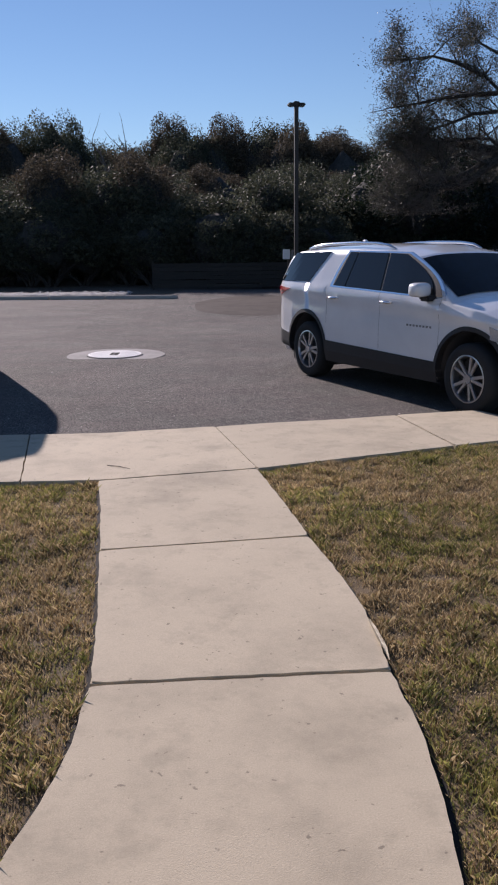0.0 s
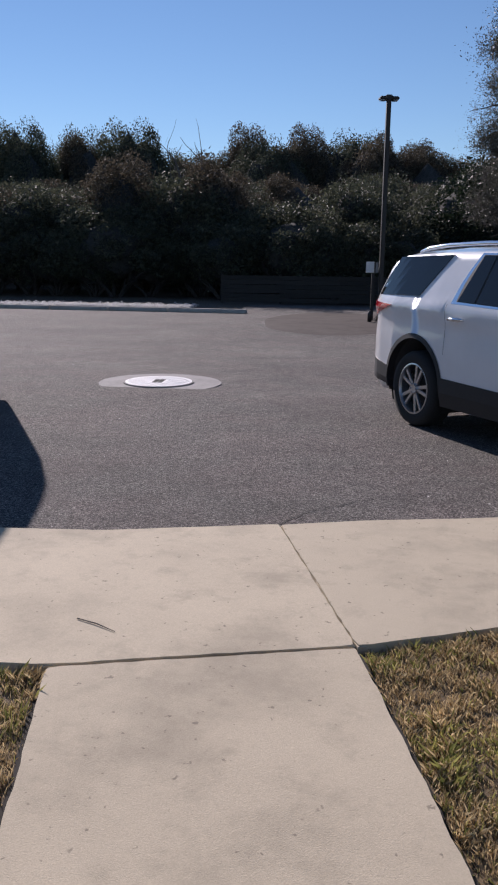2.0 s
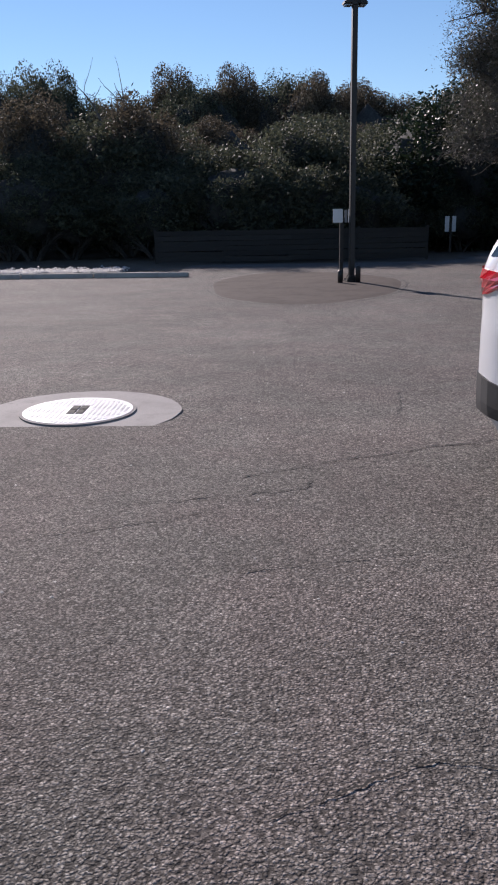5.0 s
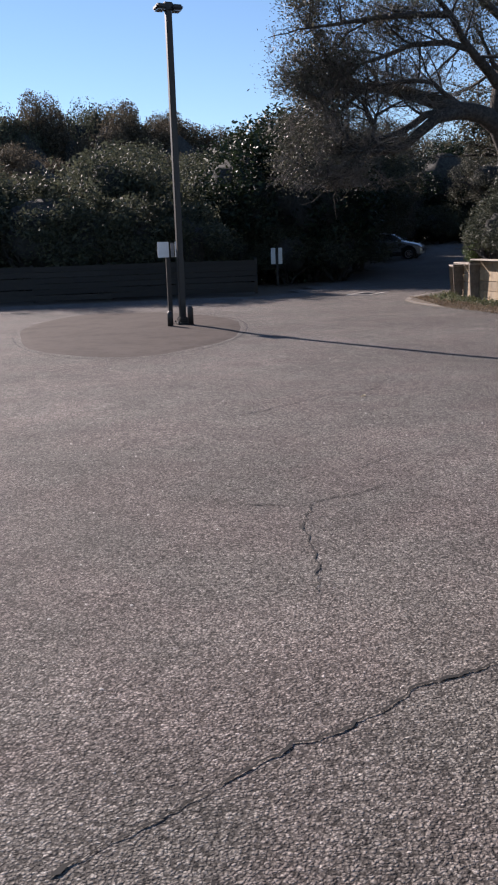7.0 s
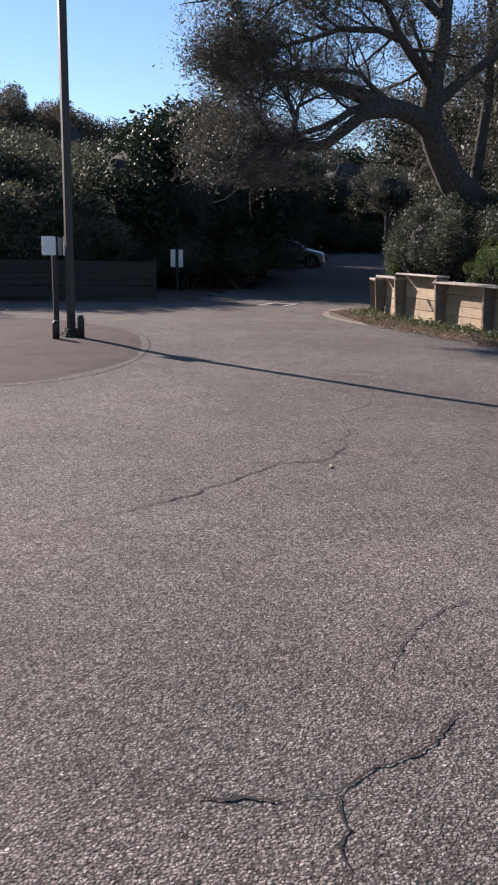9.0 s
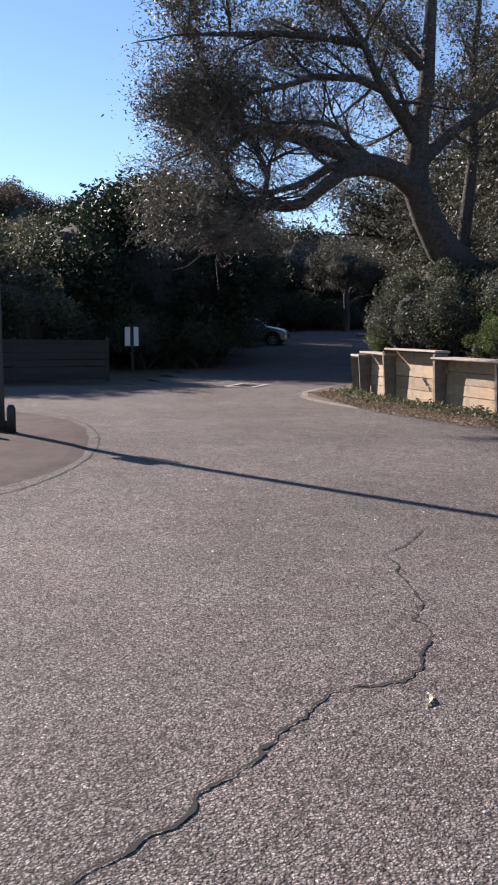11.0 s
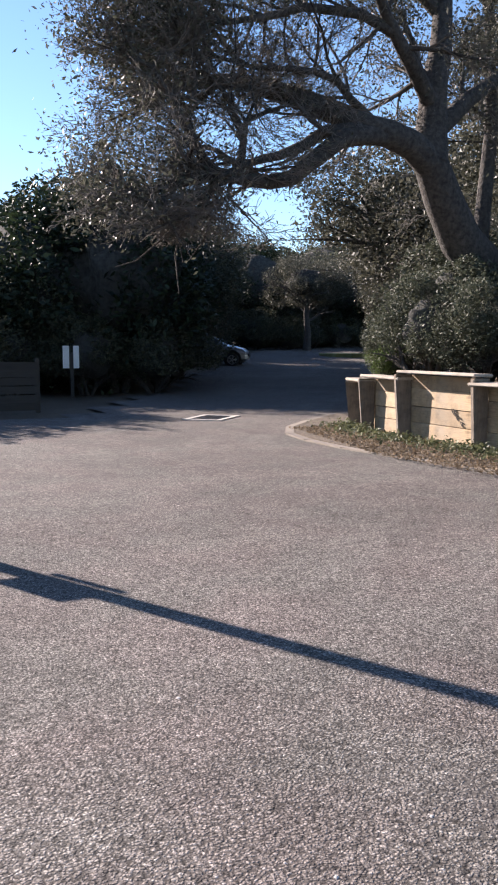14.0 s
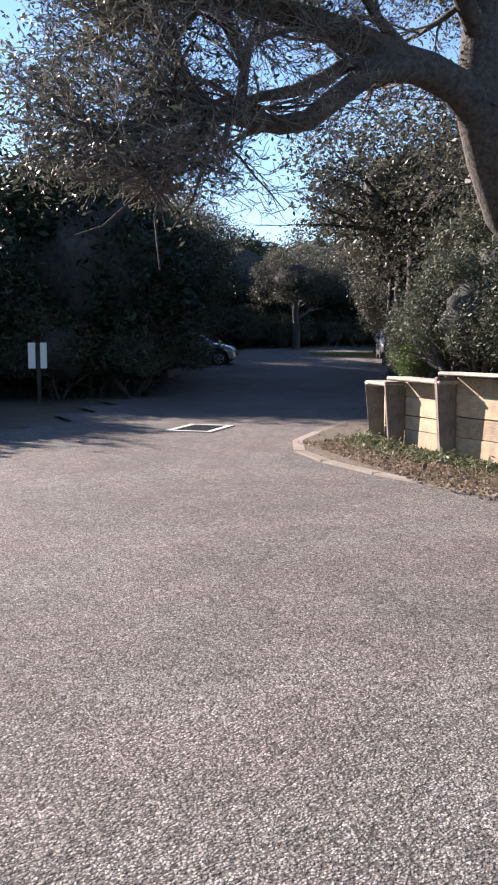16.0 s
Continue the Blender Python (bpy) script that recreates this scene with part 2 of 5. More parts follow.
# ---- builders ----
def part(name, bm, mat, parent=None, label="", smooth=False):
    """Links a bmesh as one mesh object, under a thing if one is given."""
    me = bpy.data.meshes.new(name)
    bmesh.ops.recalc_face_normals(bm, faces=bm.faces)
    bm.to_mesh(me)
    bm.free()
    if smooth:
        me.shade_smooth()
    me.materials.append(M[mat] if isinstance(mat, str) else mat)
    ob = new(name, me)
    ob.parent = parent
    if label:
        ob["label"] = label
    return ob


def arrays(name, verts, faces, mat, parent=None, label=""):
    """Links one mesh made of many small faces (all of one size)."""
    me = bpy.data.meshes.new(name)
    verts, faces = np.asarray(verts, np.float32).reshape(-1, 3), np.asarray(faces, np.int32)
    k = faces.shape[1]
    me.vertices.add(len(verts))
    me.vertices.foreach_set("co", verts.ravel())
    me.loops.add(faces.size)
    me.loops.foreach_set("vertex_index", faces.ravel())
    me.polygons.add(len(faces))
    me.polygons.foreach_set("loop_start", np.arange(0, faces.size, k, dtype=np.int32))
    me.update(calc_edges=True)
    me.materials.append(M[mat])
    ob = new(name, me)
    ob.parent = parent
    if label:
        ob["label"] = label
    return ob


def empty(name, m, label, category, group="", kind=""):
    ob = new(name)
    ob.matrix_world = m
    return tagged(ob, label, category, group, kind)


def box(bm, x0, x1, y0, y1, z0, z1, bevel=0.0, m=None):
    before = set(bm.verts)
    vs = bmesh.ops.create_cube(bm, size=1.0)["verts"]
    for v in vs:
        v.co = Vector((x0 + (v.co.x + 0.5) * (x1 - x0), y0 + (v.co.y + 0.5) * (y1 - y0), z0 + (v.co.z + 0.5) * (z1 - z0)))
    if bevel:
        bmesh.ops.bevel(bm, geom=list({e for v in vs for e in v.link_edges}), offset=bevel, segments=2, affect="EDGES")
    if m is not None:
        bmesh.ops.transform(bm, matrix=m, verts=[v for v in bm.verts if v not in before])
    return bm


def tube(bm, pts, radii, sides=8, cap=True):
    """A tapered tube along points."""
    rings = []
    pts = [Vector(p) for p in pts]
    side = None
    for i, p in enumerate(pts):
        d = (pts[min(i + 1, len(pts) - 1)] - pts[max(i - 1, 0)]).normalized()
        a = d.cross(Vector((0.13, 0.31, 0.94)) if abs(d.z) < 0.95 else Vector((1, 0, 0))).normalized()
        if side is not None:
            a = (side - d * side.dot(d)).normalized()
        side = a
        b = d.cross(a)
        rings.append([bm.verts.new(p + (a * math.cos(2 * math.pi * k / sides) + b * math.sin(2 * math.pi * k / sides)) * radii[i]) for k in range(sides)])
    for r0, r1 in zip(rings, rings[1:]):
        for k in range(sides):
            bm.faces.new((r0[k], r0[(k + 1) % sides], r1[(k + 1) % sides], r1[k]))
    if cap:
        bm.faces.new(rings[0][::-1])
        bm.faces.new(rings[-1])
    return bm


def disc(bm, cx, cy, rx, ry, z0, z1, n=40, wobble=0.0, turn=0.0, seed=3):
    rnd = random.Random(seed)
    low, high = [], []
    for k in range(n):
        a = 2 * math.pi * k / n
        f = 1 + wobble * (rnd.random() - 0.5)
        x, y = rx * f * math.cos(a), ry * f * math.sin(a)
        x, y = x * math.cos(turn) - y * math.sin(turn), x * math.sin(turn) + y * math.cos(turn)
        low.append(bm.verts.new((cx + x, cy + y, z0)))
        high.append(bm.verts.new((cx + x, cy + y, z1)))
    bm.faces.new(high)
    for k in range(n):
        bm.faces.new((low[k], low[(k + 1) % n], high[(k + 1) % n], high[k]))
    return bm


def prism(bm, outline, z0, z1, bevel=0.0):
    low = [bm.verts.new((x, y, z0)) for x, y in outline]
    high = [bm.verts.new((x, y, z1)) for x, y in outline]
    n = len(outline)
    top = bm.faces.new(high)
    bm.faces.new(low[::-1])
    for k in range(n):
        bm.faces.new((low[k], low[(k + 1) % n], high[(k + 1) % n], high[k]))
    if bevel:
        bmesh.ops.bevel(bm, geom=list(top.edges), offset=bevel, segments=2, affect="EDGES")
    return bm


def leaves(rng, centres, size, spread=0.35, upward=0.3):
    """Vertices and faces of diamond leaves at the given centres."""
    n = len(centres)
    a = rng.normal(size=(n, 3))
    a[:, 2] *= 0.7
    a /= np.linalg.norm(a, axis=1)[:, None]
    b = rng.normal(size=(n, 3)) + np.array([0, 0, upward])
    b = np.cross(a, b)
    b /= np.linalg.norm(b, axis=1)[:, None] + 1e-9
    s = (size * (1 + spread * rng.normal(size=n)).clip(0.35, 2))[:, None]
    up = np.cross(a, b) * s * 0.12
    v = np.stack([centres - a * s, centres + b * s * 0.42 + up, centres + a * s, centres - b * s * 0.42 + up], axis=1)
    return v.reshape(-1, 3), np.arange(4 * n).reshape(-1, 4)


def clump_points(rng, n, rx, ry, rz, lumps, shell=0.35):
    """Points of an uneven crown: lobes on an ellipsoid, thinner inside, with gaps."""
    d = rng.normal(size=(lumps, 3))
    d /= np.linalg.norm(d, axis=1)[:, None]
    d[:, 2] = d[:, 2] - 0.05
    lobes = d * rng.uniform(0.45, 0.8, size=(lumps, 1))
    size = rng.uniform(0.2, 0.42, size=lumps)
    pick = rng.integers(0, lumps, size=n)
    q = rng.normal(size=(n, 3))
    q /= np.linalg.norm(q, axis=1)[:, None]
    q *= (1 - shell * rng.random(n) ** 1.5)[:, None] * size[pick][:, None] * rng.uniform(0.85, 1.2, size=(n, 1))
    return (lobes[pick] + q) * np.array([rx, ry, rz])


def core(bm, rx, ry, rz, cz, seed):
    """A dark, lumpy solid that stands in for the shade inside a thick crown."""
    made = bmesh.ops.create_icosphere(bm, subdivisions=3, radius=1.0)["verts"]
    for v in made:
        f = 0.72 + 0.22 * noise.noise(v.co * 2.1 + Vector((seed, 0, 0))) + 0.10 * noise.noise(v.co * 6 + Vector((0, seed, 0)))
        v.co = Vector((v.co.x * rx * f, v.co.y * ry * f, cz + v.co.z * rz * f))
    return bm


# ---- the large structure ----
def lot_z(x, y):
    """The lot dips gently, has a low mound at the lamp, and the road climbs a little past the wall."""
    z = -0.15 * max(0.0, min(1.0, (y - 12) / 10))
    z += 0.06 * math.exp(-((x - 1.0) ** 2 + (y - 28.3) ** 2) / 3.2)
    return z + 0.030 * max(0.0, (x * 0.45 + y * 0.89) - 46)


def ground():
    bm = bmesh.new()
    ticks = [-1500, -700, -350, -180, -110] + list(range(-80, 141, 4)) + [180, 260, 500, 900, 1500]
    grid = [[bm.verts.new((x, y, lot_z(x, min(y, 130)) - 0.06 if -100 < x < 150 else -0.2)) for y in ticks] for x in ticks]
    for r0, r1 in zip(grid, grid[1:]):
        for k in range(len(ticks) - 1):
            bm.faces.new((r0[k], r1[k], r1[k + 1], r0[k + 1]))
    tagged(part("ground", bm, "soil"), "brown leaf-littered soil under the trees", "ground", kind="structure")


def asphalt():
    bm = bmesh.new()
    bm_v = {}
    for i in range(-30, 91):
        for j in range(7, 131):
            bm_v[i, j] = bm.verts.new((i * 1.0, j * 1.0, lot_z(i, j)))
    def inside(x, y):
        if y < 7.0:
            return False
        if y <= 32.0 and x < 9.2:
            return True
        if x >= 9 and y < 26:
            return True
        if y < 38.0 and -4 < x < 9.6:
            return True
        ahead = (x - 8.5) * 0.48 + (y - 35) * 0.877
        across = (x - 8.5) * 0.877 - (y - 35) * 0.48
        return ahead > -3 and -4.6 < across < 3.6
    for i in range(-30, 90):
        for j in range(7, 130):
            if inside(i + 0.5, j + 0.5):
                bm.faces.new((bm_v[i, j], bm_v[i + 1, j], bm_v[i + 1, j + 1], bm_v[i, j + 1]))
    bmesh.ops.delete(bm, geom=[v for v in bm.verts if not v.link_faces], context="VERTS")
    tagged(part("road", bm, "asphalt"), "worn grey asphalt parking lot with fine cracks", "road", kind="structure")


KERB = [(-9.0, 6.1), (-5.5, 6.85), (-2.15, 7.53), (-1.2, 7.60), (-0.215, 7.87), (0.28, 8.03), (1.06, 8.21), (1.55, 8.38), (2.40, 8.61)]
BACK = [(-9.0, 4.6), (-5.5, 5.25), (-1.65, 5.95), (-0.929, 6.002), (0.223, 6.335), (1.09, 6.72), (2.26, 7.22)]
LEFT = [(-0.929, 6.002), (-0.775, 5.33), (-0.619, 4.558), (-0.435, 3.63), (-0.348, 3.079), (-0.32, 2.62), (-0.345, 2.36), (-0.40, 2.0), (-0.62, 1.2), (-1.1, 0.1), (-1.8, -1.0)]
RIGHT = [(0.223, 6.335), (0.41, 5.52), (0.564, 4.803), (0.675, 4.35), (0.785, 3.84), (0.84, 3.21), (0.89, 2.79), (0.90, 2.4), (0.88, 2.0), (0.75, 1.2), (0.35, 0.0), (-0.2, -1.2)]
WALK_Z = 0.082


def along(line, t):
    """The point at share t of a polyline's length."""
    pts = [Vector((*p, 0)) for p in line]
    lens = [(b - a).length for a, b in zip(pts, pts[1:])]
    want = t * sum(lens)
    for a, b, l in zip(pts, pts[1:], lens):
        if want <= l:
            return a.lerp(b, want / l)
        want -= l
    return pts[-1]


def at_x(line, x):
    for (x0, y0), (x1, y1) in zip(line, line[1:]):
        if x0 <= x <= x1:
            return y0 + (y1 - y0) * (x - x0) / (x1 - x0)
    return line[0][1] if x < line[0][0] else line[-1][1]


def slab(parent, outline, wear_seed, mat="walk"):
    """One concrete slab with eased, slightly ragged edges."""
    rnd = random.Random(wear_seed)
    fine = []
    n = len(outline)
    for k in range(n):
        a, b = Vector((*outline[k], 0)), Vector((*outline[(k + 1) % n], 0))
        steps = max(1, int((b - a).length / 0.06))
        for s in range(steps):
            p = a.lerp(b, s / steps)
            out = Vector((b.y - a.y, a.x - b.x, 0)).normalized()
            p += out * rnd.uniform(-0.004, 0.003)
            fine.append((p.x, p.y))
    bm = bmesh.new()
    prism(bm, fine, -0.03, WALK_Z + rnd.uniform(-0.003, 0.003), 0.007)
    return part("concrete_slab", bm, mat, parent)


def inset(quad, g):
    c = sum((Vector((*p, 0)) for p in quad), Vector()) / len(quad)
    return [(p[0] + (c.x - p[0]) * g / max(0.3, (c - Vector((*p, 0))).length), p[1] + (c.y - p[1]) * g / max(0.3, (c - Vector((*p, 0))).length)) for p in quad]


def front_walk():
    walk_empty = tagged(new("pavement"), "pale concrete garden walk of slabs crossing the lawn", "pavement", kind="structure")
    cuts_l = [(-0.929, 6.002), (-0.619, 4.558), (-0.348, 3.079), (-0.50, 1.62), (-1.1, 0.1)]
    def stretch(line, p0, p1):
        pts = [p for p in line if min(p0[1], p1[1]) + 0.12 < p[1] < max(p0[1], p1[1]) - 0.12]
        return [p0] + pts + [p1]
    cuts_r = [(0.223, 6.335), (0.564, 4.803), (0.84, 3.21), (0.84, 1.72), (0.35, 0.0)]
    g = 0.011
    for k in range(4):
        l = stretch(LEFT, cuts_l[k], cuts_l[k + 1])
        r = stretch(RIGHT, cuts_r[k], cuts_r[k + 1])
        l[0], l[-1] = (l[0][0], l[0][1] - g), (l[-1][0], l[-1][1] + g)
        r[0], r[-1] = (r[0][0], r[0][1] - g), (r[-1][0], r[-1][1] + g)
        slab(walk_empty, l + r[::-1], 11 + k)
    side = tagged(new("pavement"), "pale concrete pavement along the asphalt with a low kerb edge", "pavement", kind="structure")
    xs = [(-6.95, -6.63), (-5.26, -4.93), (-3.57, -3.23), (-1.89, -1.50), (-0.215, 0.223), (1.55, 1.87)]
    for k, ((kx0, bx0), (kx1, bx1)) in enumerate(zip(xs, xs[1:])):
        kp = [(kx0 + 0.006, at_x(KERB, kx0))] + [p for p in KERB if kx0 + 0.1 < p[0] < kx1 - 0.1] + [(kx1 - 0.006, at_x(KERB, kx1))]
        bp = [(bx0 + 0.006, at_x(BACK, bx0) + g)] + [(p[0], p[1] + g) for p in BACK if bx0 + 0.1 < p[0] < bx1 - 0.1] + [(bx1 - 0.006, at_x(BACK, bx1) + g)]
        slab(side, kp + bp[::-1], 31 + k)
    slab(side, [(1.562, 8.384), (2.36, 8.60), (2.44, 8.56), (2.62, 8.2), (3.0, 7.5), (2.26, 7.235), (1.885, 7.07)], 77)
    bm = bmesh.new()
    prism(bm, [(p[0], p[1] - 0.03) for p in KERB] + [(2.98, 7.5)] + [(p[0], p[1] + 0.02) for p in BACK[::-1]], -0.02, WALK_Z - 0.05)
    prism(bm, LEFT + RIGHT[::-1], -0.02, WALK_Z - 0.052)
    tagged(part("joint_bed", bm, "joint"), "dark dirt filling the joints between slabs", "pavement joint", kind="structure")


def in_walk(x, y):
    """Whether a point lies on the pavement or on the garden walk."""
    if y > at_x(BACK, x) - 0.015:
        return True
    def edge(line):
        for (x0, y0), (x1, y1) in zip(line, line[1:]):
            if y1 <= y <= y0:
                return x0 + (x1 - x0) * (y - y0) / (y1 - y0)
        return line[-1][0]
    return edge(LEFT) - 0.022 < x < edge(RIGHT) + 0.022


def lawn():
    bm = bmesh.new()
    prism(bm, [(-9, -3), (9, -3), (9, 6.3), (3.7, 6.3), (3.0, 7.48)] + [(p[0], p[1] - 0.012) for p in BACK[::-1]], -0.02, 0.05)
    tagged(part("lawn", bm, "turf"), "dry yellow-brown winter lawn beside the walk", "lawn", kind="structure")
    rng = np.random.default_rng(5)
    for mat, count, green in (("grass", 430000, False), ("grass_green", 240000, True)):
        x = np.concatenate([rng.uniform(-2.2, -0.2, count // 3), rng.uniform(0.1, 3.3, count - count // 3)])
        y = rng.uniform(1.4, 7.5, len(x))
        keep = np.array([not in_walk(a, b) and b < 7.6 - max(0, a - 2.9) * 1.5 for a, b in zip(x, y)])
        patchy = np.array([noise.noise(Vector((a * 0.9, b * 0.9, 3))) + 0.7 * noise.noise(Vector((a * 3.1, b * 3.1, 9))) for a, b in zip(x, y)])
        keep &= (patchy > 0.12 + 0.35 * rng.normal(size=len(x))) if green else (patchy < 0.45 + 0.4 * rng.normal(size=len(x)))
        x, y = x[keep], y[keep]
        n = len(x)
        clump = np.array([noise.noise(Vector((a * 7, b_ * 7, 5))) for a, b_ in zip(x, y)])
        h = rng.uniform(0.018, 0.046, n) * (1 + 0.9 * clump) * (1.1 if green else 0.9)
        a = rng.uniform(0, 2 * np.pi, n)
        lean = rng.uniform(0.1, 1.0, n) * h
        w = rng.uniform(0.0011, 0.0025, n)
        base = np.stack([x, y, np.full(n, 0.043)], 1)
        s = np.stack([-np.sin(a), np.cos(a), np.zeros(n)], 1) * w[:, None]
        d = np.stack([np.cos(a), np.sin(a), np.zeros(n)], 1) * lean[:, None]
        up = np.stack([np.zeros(n), np.zeros(n), h], 1)
        v = np.stack([base - s, base + s, base + d * 0.4 + up * 0.62 + s * 0.8, base + d + up], 1).reshape(-1, 3)
        ob = arrays("grass", v, np.arange(4 * n).reshape(-1, 4), mat)
        tagged(ob, "short green grass blades in the lawn" if green else "short straw-coloured dry grass blades of the lawn", "grass", kind="stuff")


def edging(line, inward):
    """The dark trimmed gap between the lawn and the walk."""
    bm = bmesh.new()
    prev = None
    for k in range(61):
        p = along(line, k / 60)
        w = 0.022 + 0.02 * noise.noise(Vector((p.x * 5, p.y * 5, inward)))
        pair = (bm.verts.new((p.x, p.y, 0.056)), bm.verts.new((p.x + inward * max(0.006, w), p.y, 0.056)))
        if prev:
            bm.faces.new((prev[0], prev[1], pair[1], pair[0]))
        prev = pair
    tagged(part("lawn_edge", bm, "joint"), "dark trimmed soil gap beside the walk", "lawn edge", kind="structure")


ground()
asphalt()
front_walk()
lawn()
edging(LEFT[:9], -1)
edging(RIGHT[:9], 1)


# ---- on the asphalt ----
def crack(points, width, seed):
    """A ragged open crack: a thin dark ribbon just above the asphalt."""
    rnd = random.Random(seed)
    pts = [Vector((*p, 0.0)) for p in points]
    fine = [pts[0]]
    for a, b in zip(pts, pts[1:]):
        steps = max(2, int((b - a).length / 0.022))
        side = Vector((a.y - b.y, b.x - a.x, 0)).normalized()
        for s in range(1, steps + 1):
            q = a.lerp(b, s / steps)
            fine.append(q + side * (rnd.uniform(-0.006, 0.006) + 0.022 * noise.noise(Vector((q.x * 11, q.y * 11, seed))) + 0.012 * noise.noise(Vector((q.x * 31, q.y * 31, seed)))))
    bm = bmesh.new()
    prev = None
    for k, p in enumerate(fine):
        d = (fine[min(k + 1, len(fine) - 1)] - fine[max(k - 1, 0)]).normalized()
        side = Vector((-d.y, d.x, 0)) * width * (0.62 + 0.75 * noise.noise(Vector((p.x * 9, p.y * 9, seed + 5)))) * rnd.uniform(0.55, 1.2) * (0.3 if k in (0, len(fine) - 1) else 1)
        pair = [bm.verts.new((p + side).to_tuple()[:2] + (lot_z(p.x, p.y) + 0.005,)), bm.verts.new((p - side).to_tuple()[:2] + (lot_z(p.x, p.y) + 0.005,))]
        if prev:
            bm.faces.new((prev[0], prev[1], pair[1], pair[0]))
        prev = pair
    tagged(part("asphalt_crack", bm, "crack"), "dark ragged crack in the grey asphalt", "crack", "cracks in the asphalt", "structure")


crack([(-0.95, 12.30), (-0.83, 12.37), (-0.60, 12.50), (-0.37, 12.65), (-0.22, 12.73), (-0.12, 12.75), (0.15, 12.88), (0.28, 12.99), (0.46, 13.02), (0.66, 13.09), (1.05, 13.3), (1.5, 13.5)], 0.0100, 1)
crack([(-1.6, 11.8), (-1.24, 11.87), (-1.13, 11.92), (-0.95, 11.91), (-0.83, 11.99), (-0.72, 12.01), (-0.59, 12.07), (-0.55, 12.20)], 0.0070, 15)
crack([(-1.9, 11.35), (-1.62, 11.43), (-1.30, 11.56), (-1.18, 11.65), (-1.0, 11.74)], 0.0059, 16)
crack([(-1.52, 14.02), (-1.39, 13.93), (-1.26, 13.89)], 0.0047, 17)
crack([(0.16, 13.9), (0.20, 14.07), (0.26, 14.28), (0.28, 14.51), (0.30, 14.70), (0.33, 14.88), (0.47, 15.26)], 0.0070, 2)
crack([(0.05, 15.36), (0.25, 15.29), (0.47, 15.26), (0.61, 15.35), (0.79, 15.38), (0.94, 15.47), (1.08, 15.57)], 0.0076, 21)
crack([(0.97, 15.91), (1.10, 16.08), (1.23, 16.22), (1.48, 16.39), (1.81, 16.45), (1.95, 16.34)], 0.0059, 12)
crack([(-2.8, 17.55), (-1.71, 17.75), (-0.76, 17.95), (0.25, 18.2)], 0.0055, 3)
crack([(0.25, 18.2), (0.49, 18.34), (0.71, 18.46), (0.85, 18.51), (0.90, 18.62), (1.02, 18.68), (1.15, 18.77), (1.32, 18.93), (1.48, 19.04), (1.63, 19.19), (1.84, 19.18), (1.98, 19.18), (2.12, 19.27), (2.23, 19.44), (2.42, 19.64)], 0.0123, 4)
crack([(2.42, 19.64), (2.46, 19.88), (2.63, 20.05), (2.75, 20.42), (2.79, 20.61), (2.93, 20.84), (2.92, 21.04), (3.26, 21.27), (3.67, 21.70)], 0.0087, 22)
crack([(2.55, 21.35), (2.82, 21.2), (2.92, 21.04)], 0.0047, 23)
crack([(3.67, 21.70), (4.09, 21.68), (4.6, 21.6)], 0.0041, 24)
crack([(-0.27, 8.05), (-0.1, 8.4), (0.35, 8.8), (0.8, 9.0)], 0.0059, 6)
crack([(-0.9, 10.9), (0.2, 11.2), (1.0, 11.4)], 0.0047, 7)
crack([(-0.75, 9.35), (-0.3, 9.6), (0.1, 9.55), (0.5, 9.8)], 0.0047, 25)


def lamp_patch():
    cx, cy, rx, ry = -0.2, 28.6, 2.45, 5.0
    bm = bmesh.new()
    rings = []
    for r in range(9):
        f = r / 8
        ring = []
        for k in range(56):
            a = 2 * math.pi * k / 56
            g = f * (1 + 0.03 * math.sin(3 * a + 1) + 0.015 * math.sin(7 * a))
            x, y = cx + rx * g * math.cos(a), cy + ry * g * math.sin(a)
            ring.append(bm.verts.new((x, y, lot_z(x, y) + (0.012 if r < 8 else -0.01))))
        rings.append(ring)
    for r0, r1 in zip(rings[1:], rings[2:]):
        for k in range(56):
            bm.faces.new((r0[k], r0[(k + 1) % 56], r1[(k + 1) % 56], r1[k]))
    bm.faces.new(rings[1])
    bmesh.ops.delete(bm, geom=[v for v in bm.verts if not v.link_faces], context="VERTS")
    tagged(part("asphalt_patch", bm, "patch"), "smooth oval asphalt patch round the lamp post", "asphalt patch", kind="structure")
    edge = [radians(d) for d in range(190, 396, 8)]
    crack([(cx + rx * 0.99 * (1 + 0.03 * math.sin(3 * a + 1)) * math.cos(a), cy + ry * (1 + 0.03 * math.sin(3 * a + 1)) * math.sin(a) * 0.99) for a in edge], 0.02, 8)


